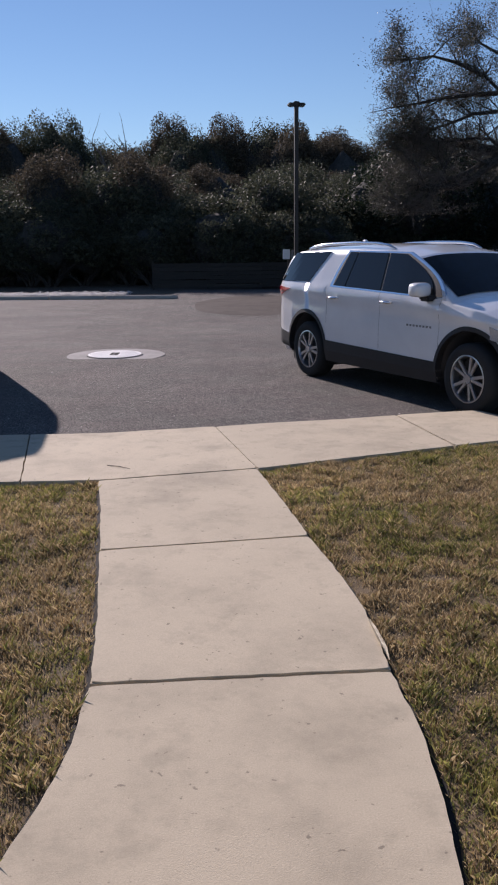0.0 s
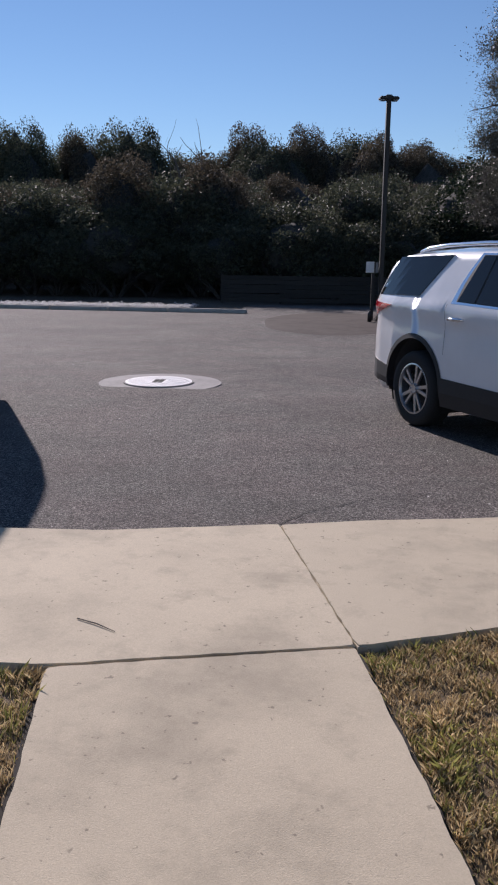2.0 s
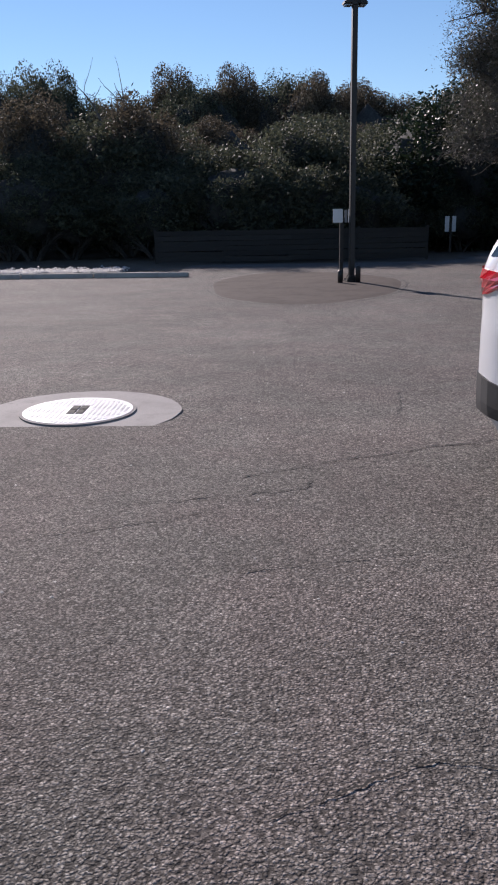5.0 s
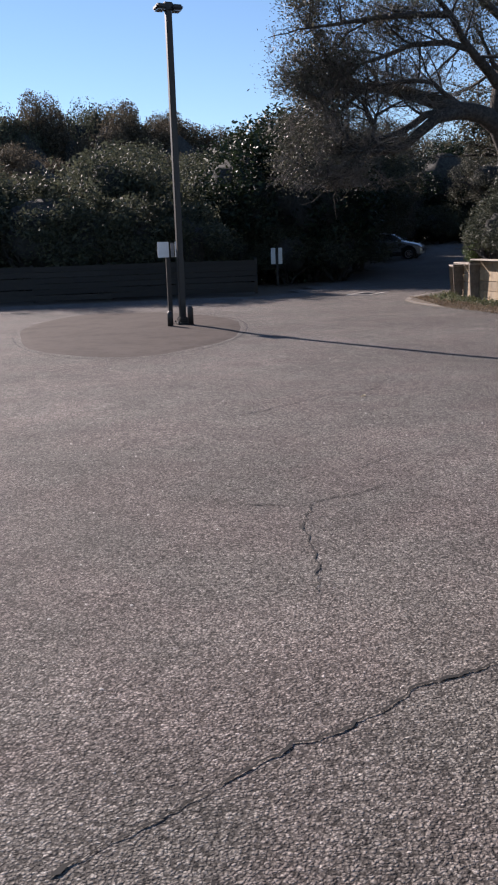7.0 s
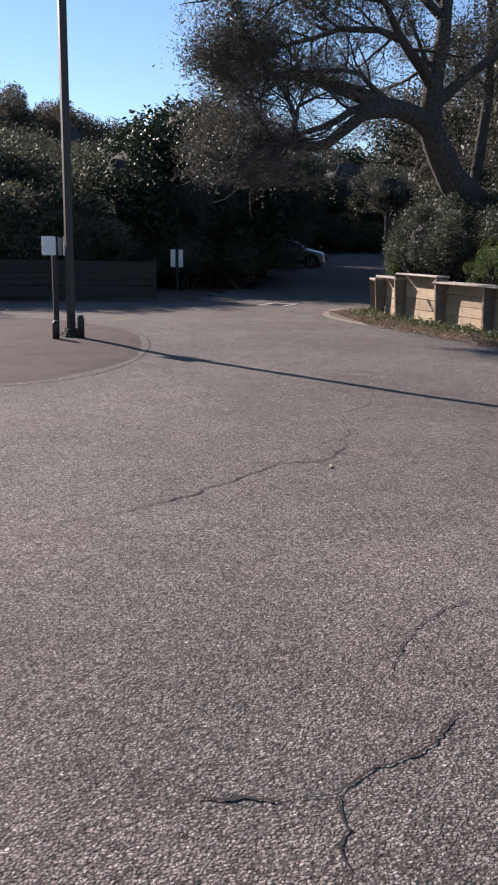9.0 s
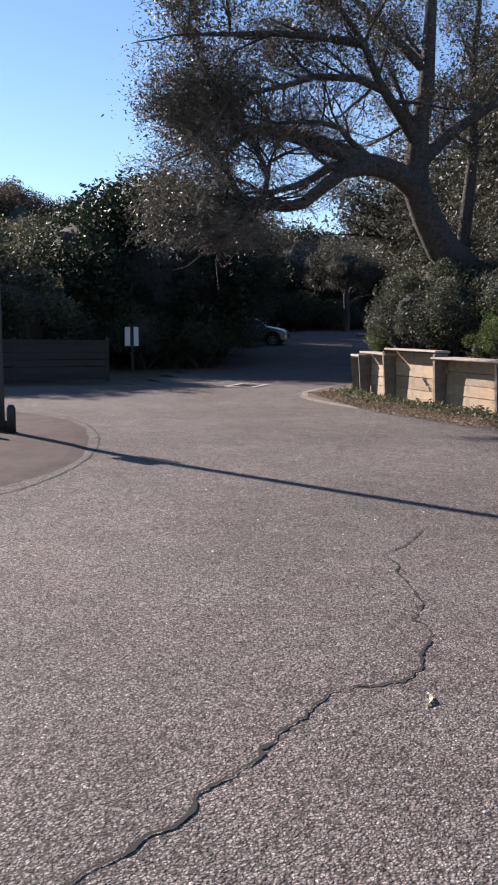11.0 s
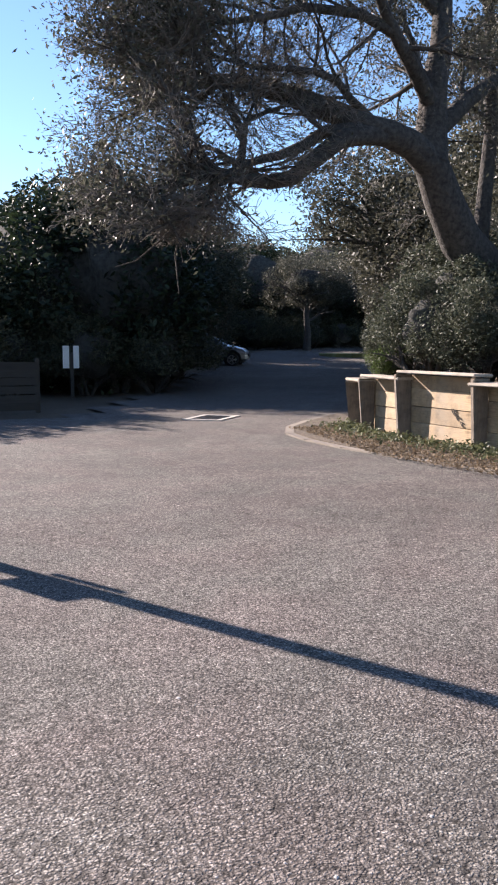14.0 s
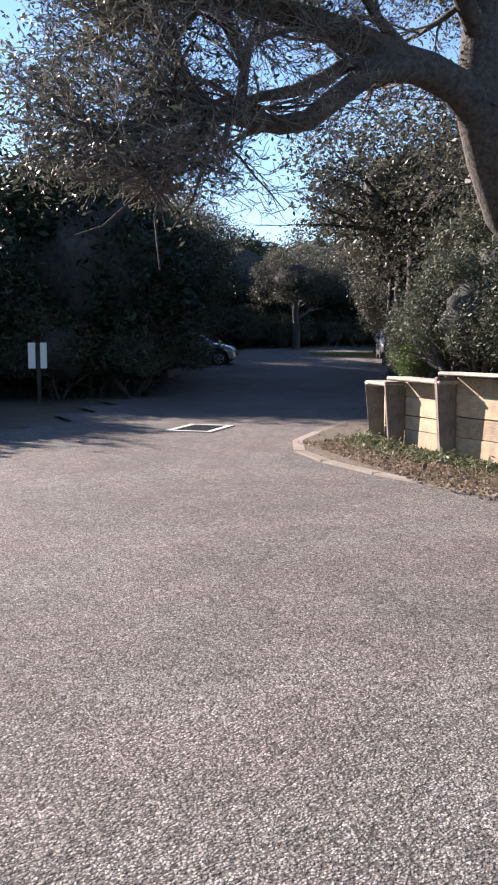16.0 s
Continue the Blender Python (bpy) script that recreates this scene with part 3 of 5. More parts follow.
def manhole(x, y):
    top = empty("manhole_cover", pose(x, y, lot_z(x, y) + 0.001, 0.86, 0, 0), "white-painted round manhole cover in a concrete collar", "manhole cover")
    bm = bmesh.new()
    disc(bm, 0.02, 0.0, 0.82, 0.78, -0.03, 0.013, 56, 0.016, 0, 6)
    part("collar", bm, "collar", top, "cracked grey concrete collar")
    bm = bmesh.new()
    disc(bm, 0, 0, 0.47, 0.47, 0.0, 0.026, 48)
    part("rim", bm, "collar", top)
    bm = bmesh.new()
    disc(bm, 0, 0, 0.445, 0.445, 0.0, 0.030, 48)
    for i in range(-10, 11):
        for j in range(-10, 11):
            cx, cy = i * 0.04, j * 0.04
            if math.hypot(cx, cy) < 0.41 and not (abs(i) <= 2 and abs(j) <= 3):
                box(bm, cx - 0.013, cx + 0.013, cy - 0.013, cy + 0.013, 0.029, 0.0325)
    part("lid", bm, "cover", top, "white ribbed lid")
    for sx in (-1, 1):
        for sy in (-1, 1):
            bm = bmesh.new()
            box(bm, sx * 0.036 - 0.032, sx * 0.036 + 0.032, sy * 0.07 - 0.062, sy * 0.07 + 0.062, 0.028, 0.036, 0.003)
            part("lifting_slot", bm, "crack", top, "dark lifting slot")
    return top


lamp_patch()
manhole(-2.38, 14.14)


# ---- vehicles ----
SUV = {
    "top": [(-1.01, 0.62), (-1.0, 0.98), (-0.96, 1.15), (-0.86, 1.38), (-0.66, 1.66), (-0.42, 1.725), (0.2, 1.75), (0.9, 1.755), (1.5, 1.735), (2.05, 1.65), (2.88, 1.20), (3.3, 1.13), (3.7, 1.03), (3.92, 0.85), (4.0, 0.55)],
    "belt": [(-1.06, 1.22), (0.0, 1.22), (2.0, 1.17), (2.8, 1.10), (4.0, 0.95)],
    "side": [(-1.01, 0.66), (-0.97, 0.75), (-0.88, 0.83), (-0.72, 0.89), (-0.4, 0.935), (0.3, 0.95), (2.5, 0.95), (3.2, 0.93), (3.6, 0.86), (3.85, 0.74), (4.0, 0.5)],
}
VAN = {
    "top": [(-1.06, 0.9), (-1.05, 1.85), (-0.98, 2.25), (-0.8, 2.52), (-0.4, 2.64), (1.9, 2.66), (2.4, 2.45), (3.05, 1.55), (3.4, 1.25), (3.8, 1.1), (3.95, 0.9), (4.0, 0.55)],
    "belt": [(-1.06, 1.3), (4.0, 1.15)],
    "side": [(-1.06, 0.90), (-0.9, 0.97), (3.2, 0.97), (3.7, 0.88), (4.0, 0.6)],
}
SHAPE = dict(SUV)
SILL = 0.30


def lerp_table(table, x):
    for (a, va), (b, vb) in zip(table, table[1:]):
        if x <= b:
            f = max(0.0, min(1.0, (x - a) / (b - a)))
            return va + (vb - va) * f
    return table[-1][1]


def half_width(x, z):
    """Half the body's width at a station and a height."""
    w, belt = lerp_table(SHAPE["side"], x), lerp_table(SHAPE["belt"], x)
    if z < SILL + 0.12:
        w *= 0.965 + 0.035 * max(0, (z - SILL) / 0.12)
    if SHAPE["top"] is SUV["top"]:
        w += 0.022 * math.exp(-((z - belt + 0.06) / 0.045) ** 2) - 0.012 * math.exp(-((z - belt + 0.22) / 0.09) ** 2)
    if z > belt:
        w -= (z - belt) * (0.36 if SHAPE["top"] is SUV["top"] else 0.10) + 0.015
    elif z > belt - 0.12:
        w -= 0.015 * (z - belt + 0.12) / 0.12
    return w


def top_z(x, s):
    """The roof, hood and screens at a station; s is the share of the half width."""
    return lerp_table(SHAPE["top"], x) - 0.055 * s ** 4 - 0.02 * s * s


def vehicle(m, colour, label, category="car", scale=1.0, dark_cladding=True, badge=False, shape=SUV):
    SHAPE.update(shape)
    car = empty("car", m @ Matrix.Scale(scale, 4), label, category)
    # body shell
    bm = bmesh.new()
    xs = sorted(set([t[0] for t in SHAPE["top"]] + [t[0] for t in SHAPE["side"]] + [x * 0.12 for x in range(-8, 33)] + [hx + 0.471 * math.cos(radians(a)) for hx in (0.0, 3.15) for a in range(0, 181, 9)]))
    rings = []
    for x in xs:
        zt = lerp_table(SHAPE["top"], x)
        low = max([SILL if -0.7 < x < 3.6 else SILL + 0.08] + [0.40 + math.sqrt(max(0.0, 0.47 ** 2 - (x - hx) ** 2)) for hx in (0.0, 3.15) if abs(x - hx) < 0.47])
        zs = [low + (zt - 0.07 - low) * k / 17 for k in range(18)]
        right = [(half_width(x, z), z) for z in zs]
        edge = right[-1][0]
        up = [(edge * s, top_z(x, s)) for s in (0.97, 0.85, 0.6, 0.3, 0.0)]
        half = right + up
        ring = [(x, -a, b) for a, b in half] + [(x, a, b) for a, b in half[-2::-1]]
        rings.append([bm.verts.new(c) for c in ring])
    for r0, r1 in zip(rings, rings[1:]):
        for k in range(len(r0)):
            j = (k + 1) % len(r0)
            face = bm.faces.new((r0[k], r0[j], r1[j], r1[k]))
            face.material_index = 1 if j == 0 else 0
    bm.faces.new(rings[0])
    bm.faces.new(rings[-1][::-1])
    body = part("body", bm, colour, car, smooth=True)
    body.data.materials.append(M["plastic"])
    # inner floor and wheel housings
    bm = bmesh.new()
    box(bm, -0.9, 3.7, -0.62, 0.62, 0.24, 0.7, 0.04)
    part("underbody", bm, "plastic", car)
    for hx in (0.0, 3.15):
        for sign in (-1, 1):
            bm = bmesh.new()
            rim_ = [(hx + 0.485 * math.cos(radians(a)), 0.40 + 0.485 * math.sin(radians(a))) for a in range(-25, 206, 10)]
            outer = [bm.verts.new((x, sign * (half_width(max(-1.0, min(3.9, x)), z) - 0.03), z)) for x, z in rim_]
            inner = [bm.verts.new((x, sign * 0.56, z)) for x, z in rim_]
            for k in range(len(rim_) - 1):
                bm.faces.new((outer[k], outer[k + 1], inner[k + 1], inner[k]))
            bm.faces.new(inner)
            part("wheel_housing", bm, "plastic", car)
    # glass on the flanks
    def flank(sign, corners, name, mat, lift, nx=8, nz=5, bulge=0.0, tail=0.0):
        bm = bmesh.new()
        (x0, z0), (x1, z1), (x2, z2), (x3, z3) = corners
        grid = []
        for i in range(nx + 1):
            f = i / nx
            row = []
            for j in range(nz + 1):
                g = j / nz
                x = (x0 + (x1 - x0) * f) * (1 - g) + (x3 + (x2 - x3) * f) * g
                z = (z0 + (z1 - z0) * f) * (1 - g) + (z3 + (z2 - z3) * f) * g
                x += (bulge * f * f + tail * (1 - f) ** 2) * math.sin(math.pi * g)
                row.append((bm.verts.new((x, sign * (half_width(x, z) + lift), z)), bm.verts.new((x, sign * (half_width(x, z) - 0.02), z))))
            grid.append(row)
        for i in range(nx):
            for j in range(nz):
                bm.faces.new([grid[a][b][0] for a, b in ((i, j), (i + 1, j), (i + 1, j + 1), (i, j + 1))])
        rim = [(i, 0) for i in range(nx)] + [(nx, j) for j in range(nz)] + [(i, nz) for i in range(nx, 0, -1)] + [(0, j) for j in range(nz, 0, -1)]
        for (a, b), (c, d) in zip(rim, rim[1:] + rim[:1]):
            bm.faces.new((grid[a][b][0], grid[c][d][0], grid[c][d][1], grid[a][b][1]))
        return part(name, bm, mat, car, smooth=False)
    for sign in (-1, 1):
        if shape is SUV:
            flank(sign, ((0.55, 1.225), (2.76, 1.165), (1.98, 1.655), (0.76, 1.675)), "window_trim", "chrome", 0.003, 12, 8, 0.16, -0.03)
            flank(sign, ((0.62, 1.245), (2.70, 1.185), (1.96, 1.638), (0.79, 1.658)), "pillar_trim", "plastic", 0.006, 12, 8, 0.15, -0.03)
            flank(sign, ((0.64, 1.248), (0.88, 1.242), (0.96, 1.652), (0.80, 1.655)), "quarter_window", "glass", 0.010, 4)
            flank(sign, ((0.91, 1.242), (1.62, 1.222), (1.58, 1.645), (0.99, 1.652)), "rear_side_window", "glass", 0.010)
            flank(sign, ((1.66, 1.221), (2.56, 1.196), (1.93, 1.632), (1.62, 1.644)), "front_side_window", "glass", 0.010, 8, 8, 0.15)
            flank(sign, ((-0.84, 1.26), (0.02, 1.275), (0.36, 1.66), (-0.56, 1.64)), "rear_corner_window", "glass", 0.008)
        else:
            flank(sign, ((1.75, 1.35), (2.95, 1.30), (2.50, 2.05), (1.75, 2.05)), "front_side_window", "glass", 0.008)
        flank(sign, ((0.47, 0.27), (2.68, 0.27), (2.66, 0.50), (0.49, 0.54)), "sill_cladding", "plastic", 0.010, 10, 2)
        flank(sign, ((-0.99, 0.40), (-0.46, 0.36), (-0.47, 0.55), (-0.995, 0.62)), "bumper_cladding", "plastic", 0.012, 6, 3)
        for hx in (0.0, 3.15):
            bm = bmesh.new()
            pts0, pts1 = [], []
            for k in range(25):
                a = radians(-8 + 196 * k / 24)
                x, z = hx + 0.468 * math.cos(a), 0.40 + 0.468 * math.sin(a)
                x2, z2 = hx + 0.515 * math.cos(a), 0.40 + 0.515 * math.sin(a)
                pts0.append(bm.verts.new((x, sign * (half_width(x, z) + 0.012), z)))
                pts1.append((bm.verts.new((x2, sign * (half_width(x2, z2) + 0.006), z2)), bm.verts.new((x, sign * (half_width(x, z) - 0.07), z))))
            for k in range(24):
                bm.faces.new((pts0[k], pts0[k + 1], pts1[k + 1][0], pts1[k][0]))
                bm.faces.new((pts0[k], pts0[k + 1], pts1[k + 1][1], pts1[k][1]))
            part("arch_lip", bm, "plastic" if dark_cladding else colour, car)
        # door seams
        for xs_, z0, z1 in ((1.64, 0.54, 1.21), (2.70, 0.52, 1.17), (0.50, 0.76, 1.22)):
            bm = bmesh.new()
            prev = None
            for j in range(9):
                z = z0 + (z1 - z0) * j / 8
                y = sign * (half_width(xs_, z) + 0.002)
                pair = (bm.verts.new((xs_ - 0.002, y, z)), bm.verts.new((xs_ + 0.002, y, z)))
                if prev:
                    bm.faces.new((prev[0], prev[1], pair[1], pair[0]))
                prev = pair
            part("door_seam", bm, "plastic", car)
        for hx in (0.68, 1.80):
            bm = bmesh.new()
            w = half_width(hx, 1.09)
            tube(bm, [(hx - 0.11, sign * (w - 0.005), 1.085), (hx - 0.08, sign * (w + 0.035), 1.09), (hx + 0.06, sign * (w + 0.035), 1.092), (hx + 0.10, sign * (w - 0.005), 1.09)], [0.014, 0.017, 0.017, 0.014], 8)
            part("door_handle", bm, "chrome" if dark_cladding else colour, car, smooth=True)
        # mirror
        bm = bmesh.new()
        for v in bmesh.ops.create_uvsphere(bm, u_segments=20, v_segments=12, radius=1.0)["verts"]:
            q = [math.copysign(abs(c) ** 0.55, c) for c in v.co]
            v.co = Vector((2.50 + q[0] * 0.10 - q[1] * sign * 0.03, sign * (1.05 + q[1] * 0.13), 1.255 + q[2] * 0.085 * (1.0 if q[2] > 0 else 0.8)))
        mirror = part("mirror", bm, colour, car, smooth=True)
        bm = bmesh.new()
        box(bm, 2.44, 2.60, 0.84, 1.02, 1.14, 1.20, 0.02)
        if sign < 0:
            bmesh.ops.scale(bm, vec=(1, -1, 1), verts=bm.verts)
        part("mirror_foot", bm, "plastic", mirror)
        # roof rail
        if shape is VAN:
            continue
        bm = bmesh.new()
        tube(bm, [(-0.42, sign * 0.66, 1.655), (-0.34, sign * 0.662, 1.695), (-0.2, sign * 0.665, 1.725), (0.1, sign * 0.67, 1.748), (0.7, sign * 0.67, 1.762), (1.2, sign * 0.665, 1.752), (1.42, sign * 0.66, 1.730), (1.56, sign * 0.655, 1.680)], [0.014, 0.018, 0.021, 0.022, 0.022, 0.021, 0.018, 0.012], 8)
        part("roof_rail", bm, "chrome", car, smooth=True)
        # lamps
        flank(sign, ((-1.005, 1.03), (-0.80, 1.06), (-0.42, 1.17), (-0.965, 1.20)), "tail_light", "red_lamp", 0.016, 6, 3)
        flank(sign, ((3.42, 0.80), (3.82, 0.72), (3.80, 0.80), (3.42, 0.93)), "headlight", "clear_lamp", 0.012, 6, 3)
    # windscreen and rear window
    for name, xa, xb, share in (("windscreen", 2.10, 2.82, 0.88), ("rear_window", -0.94, -0.64, 0.80)) if shape is SUV else (("windscreen", 2.45, 3.02, 0.86),):
        bm = bmesh.new()
        grid = [[bm.verts.new((x, s * share * half_width(x, lerp_table(SHAPE["top"], x) - 0.07), top_z(x, abs(s) * share) + 0.010)) for s in (-1, -0.75, -0.5, -0.25, 0, 0.25, 0.5, 0.75, 1)] for x in [xa + (xb - xa) * k / 6 for k in range(7)]]
        for r0, r1 in zip(grid, grid[1:]):
            for k in range(8):
                bm.faces.new((r0[k], r0[k + 1], r1[k + 1], r1[k]))
        bmesh.ops.solidify(bm, geom=bm.faces[:], thickness=0.012)
        part(name, bm, "glass", car)
    bm = bmesh.new()
    box(bm, 3.93, 4.01, -0.42, 0.42, 0.50, 0.72, 0.02)
    part("grille", bm, "plastic", car)
    bm = bmesh.new()
    box(bm, -1.05, -0.95, -0.66, 0.66, 0.40, 0.61, 0.03)
    part("rear_bumper", bm, "plastic", car)
    bm = bmesh.new()
    zr = lerp_table(SHAPE["top"], 0.0)
    tube(bm, [(0.10, 0.0, zr - 0.01), (0.0, 0, zr + 0.05), (-0.06, 0, zr + 0.055)], [0.03, 0.02, 0.005], 8)
    part("roof_antenna", bm, colour, car, smooth=True)
    if badge:
        for k in range(8):
            bm = bmesh.new()
            x = 2.16 + k * 0.056
            w = half_width(x, 0.85)
            box(bm, x, x + 0.026, -w - 0.005, -w + 0.004, 0.85, 0.872)
            part("letter_bar", bm, "grey_box", car, "small grey lettering bar")
    # wheels
    for hx in (0.0, 3.15):
        for sign in (-1, 1):
            wheel = new("wheel")
            wheel.parent = car
            wheel.matrix_local = pose(hx, sign * 0.80, 0.372, 0, 0, 0 if sign < 0 else 180)
            bm = bmesh.new()
            prof = [(0.245, -0.12), (0.30, -0.135), (0.35, -0.125), (0.370, -0.09), (0.372, 0.0), (0.370, 0.09), (0.35, 0.125), (0.245, 0.12)]
            n = 44
            rows = [[bm.verts.new((r * math.cos(2 * math.pi * k / n), y, r * math.sin(2 * math.pi * k / n))) for r, y in prof] for k in range(n)]
            for k in range(n):
                a, b = rows[k], rows[(k + 1) % n]
                for j in range(len(prof) - 1):
                    bm.faces.new((a[j], b[j], b[j + 1], a[j + 1]))
            part("tyre", bm, "rubber", wheel, "black tyre", smooth=True)
            bm = bmesh.new()
            prof = [(0.252, -0.10), (0.252, -0.122), (0.238, -0.125), (0.230, -0.10), (0.222, 0.05)]
            rows = [[bm.verts.new((r * math.cos(2 * math.pi * k / n), y, r * math.sin(2 * math.pi * k / n))) for r, y in prof] for k in range(n)]
            for k in range(n):
                a, b = rows[k], rows[(k + 1) % n]
                for j in range(len(prof) - 1):
                    bm.faces.new((a[j], b[j], b[j + 1], a[j + 1]))
            for k in range(10):
                a0 = 2 * math.pi * ((k // 2) / 5) + (0.21 if k % 2 else -0.21)
                box(bm, 0.03, 0.238, -0.105, -0.075, -0.017, 0.017, 0.005, Matrix.Rotation(a0, 4, "Y"))
            disc_m = Matrix.Rotation(radians(90), 4, "X")
            bmesh.ops.create_cone(bm, cap_ends=True, segments=20, radius1=0.062, radius2=0.05, depth=0.05, matrix=Matrix.Translation((0, -0.095, 0)) @ disc_m)
            for k in range(6):
                a0 = 2 * math.pi * k / 6
                bmesh.ops.create_cone(bm, cap_ends=True, segments=8, radius1=0.011, radius2=0.009, depth=0.02, matrix=Matrix.Translation((0.045 * math.cos(a0), -0.118, 0.045 * math.sin(a0))) @ disc_m)
            part("rim", bm, "alloy", wheel, "silver alloy rim with split spokes")
            bm = bmesh.new()
            bmesh.ops.create_cone(bm, cap_ends=True, segments=30, radius1=0.215, radius2=0.215, depth=0.05, matrix=Matrix.Translation((0, 0.0, 0)) @ disc_m)
            part("brake_disc", bm, "plastic", wheel)
    return car


def heading(x, y, dx, dy, z=0.0):
    """The pose of a car whose rear hub on the -y side stands at (x, y), driving towards (dx, dy)."""
    a = math.atan2(dy, dx)
    m = Matrix.Translation((x, y, z)) @ Matrix.Rotation(a, 4, "Z")
    return m @ Matrix.Translation((0, 0.92, 0))


suv = vehicle(heading(0.778, 11.54, 1.56, -2.747), "white", "white mid-size SUV parked with its nose at the kerb", badge=True)
dark_van = vehicle(heading(-5.16, 12.80, -0.98, -0.2), "grey_paint", "tall dark van parked beside the pavement edge", "van", shape=VAN)


# ---- lamp post, boxes and signs ----
def lamp_post(x, y):
    post = empty("street_lamp", pose(x, y, lot_z(x, y), 0, 0, 12), "dark bronze parking-lot lamp on a tall square pole", "street lamp")
    bm = bmesh.new()
    box(bm, -0.062, 0.062, -0.062, 0.062, 0.0, 6.12, 0.012)
    part("pole", bm, "bronze", post)
    bm = bmesh.new()
    box(bm, -0.15, 0.15, -0.15, 0.15, 0.0, 0.05, 0.01)
    box(bm, -0.10, 0.10, -0.10, 0.10, 0.05, 0.16, 0.02)
    part("base_plate", bm, "bronze", post)
    for sx in (-1, 1):
        bm = bmesh.new()
        box(bm, min(0.06 * sx, 0.27 * sx), max(0.06 * sx, 0.27 * sx), -0.15, 0.15, 6.10, 6.20, 0.03)
        part("lamp_head", bm, "bronze", post, "flat shoebox lamp head")
        bm = bmesh.new()
        box(bm, min(0.09 * sx, 0.24 * sx), max(0.09 * sx, 0.24 * sx), -0.11, 0.11, 6.092, 6.102)
        part("lens", bm, "clear_lamp", post)
    bm = bmesh.new()
    box(bm, -0.10, 0.10, -0.08, 0.08, 6.09, 6.25, 0.025)
    part("cap", bm, "bronze", post)
    for sx in (-1, 1):
        for sy in (-1, 1):
            bm = bmesh.new()
            bmesh.ops.create_cone(bm, cap_ends=True, segments=6, radius1=0.018, radius2=0.018, depth=0.04, matrix=Matrix.Translation((sx * 0.125, sy * 0.125, 0.065)))
            part("anchor_bolt", bm, "bronze", post)
    return post


def sign_on_post(x, y, turn, plates, post_h, label, category="sign"):
    top = empty("sign", pose(x, y, lot_z(x, y), 0, 0, turn), label, category)
    bm = bmesh.new()
    box(bm, -0.045, 0.045, 0.0, 0.09, 0.0, post_h, 0.008)
    part("post", bm, "bronze", top)
    for x0, x1, z0, z1, mat in plates:
        bm = bmesh.new()
        box(bm, x0, x1, -0.03, 0.0, z0, z1, 0.008)
        part("plate", bm, mat, top)
    return top


lamp_post(0.95, 28.3)
sign_on_post(0.73, 28.62, 4, [(-0.22, 0.02, 1.40, 1.72, "white_sign"), (0.06, 0.13, 1.40, 1.70, "grey_box"), (0.15, 0.21, 1.40, 1.72, "white_sign")], 1.55, "white notice boxes on a short dark post beside the lamp")
sign_on_post(6.41, 44.5, -20, [(-0.25, -0.07, 0.86, 1.50, "white_sign"), (0.05, 0.21, 0.86, 1.50, "white_sign")], 1.3, "two tall white notice plates on a dark post")


def bollard(x, y, h):
    bm = bmesh.new()
    z = lot_z(x, y) - 0.02
    tube(bm, [(x, y, z), (x, y, z + h - 0.05), (x, y, z + h)], [0.06, 0.06, 0.035], 12)
    tagged(part("bollard", bm, "bronze", smooth=True), "short dark metal bollard beside the lamp post", "bollard", "bollards at the lamp")


bollard(0.66, 28.0, 0.34)
bollard(1.09, 28.05, 0.42)


# ---- fence along the thicket ----
def fence(points):
    top = empty("fence", pose(0, 0, -0.15), "low dark board fence in front of the thicket", "fence")
    rnd = random.Random(8)
    bm = bmesh.new()
    box(bm, -0.005, 1.0, -0.012, 0.012, 0.0, 1.0, 0.0)
    first = part("board", bm, "fence_wood", top)
    mesh, used = first.data, False
    for (x0, y0), (x1, y1) in zip(points, points[1:]):
        length = math.hypot(x1 - x0, y1 - y0)
        a = math.degrees(math.atan2(y1 - y0, x1 - x0))
        n = int(length / 2.3)
        for k in range(n + 1):
            f = k / n
            bm = bmesh.new()
            box(bm, -0.05, 0.05, -0.02, 0.08, 0, 1.22, 0.01, pose(x0 + (x1 - x0) * f, y0 + (y1 - y0) * f, 0, 0, 0, a))
            part("post", bm, "fence_wood", top)
            if k < n:
                for r in range(6):
                    ob = first if not used else new("board", mesh)
                    used = True
                    ob.parent = top
                    ob.matrix_local = pose(x0 + (x1 - x0) * f, y0 + (y1 - y0) * f, 0.06 + r * 0.185, 0, rnd.uniform(-0.4, 0.4), a) @ Matrix.Diagonal((length / n, 1, 0.172, 1)) @ Matrix.Translation((0, -0.03, 0))


fence([(-5.4, 39.2), (-0.4, 39.4), (4.6, 39.5)])


# ---- far kerb and gravel ----
def far_kerb():
    top = empty("kerb", pose(0, 0, -0.15), "weathered low kerb stones along the far edge of the lot", "kerb", kind="structure")
    line = [(-22.5, 32.8), (-14.5, 32.4), (-10.5, 32.15), (-6.2, 32.0), (-3.4, 31.8)]
    rnd = random.Random(2)
    for (x0, y0), (x1, y1) in zip(line, line[1:]):
        n = max(1, round(math.hypot(x1 - x0, y1 - y0) / 2.2))
        a = math.degrees(math.atan2(y1 - y0, x1 - x0))
        for k in range(n):
            f = k / n
            bm = bmesh.new()
            box(bm, 0.02, math.hypot(x1 - x0, y1 - y0) / n - 0.02, 0, 0.2, -0.02, 0.13 + rnd.uniform(-0.01, 0.01), 0.03)
            ob = part("kerb_stone", bm, "kerb", top)
            ob.matrix_local = pose(x0 + (x1 - x0) * f, y0 + (y1 - y0) * f, 0, 0, 0, a + rnd.uniform(-1, 1))


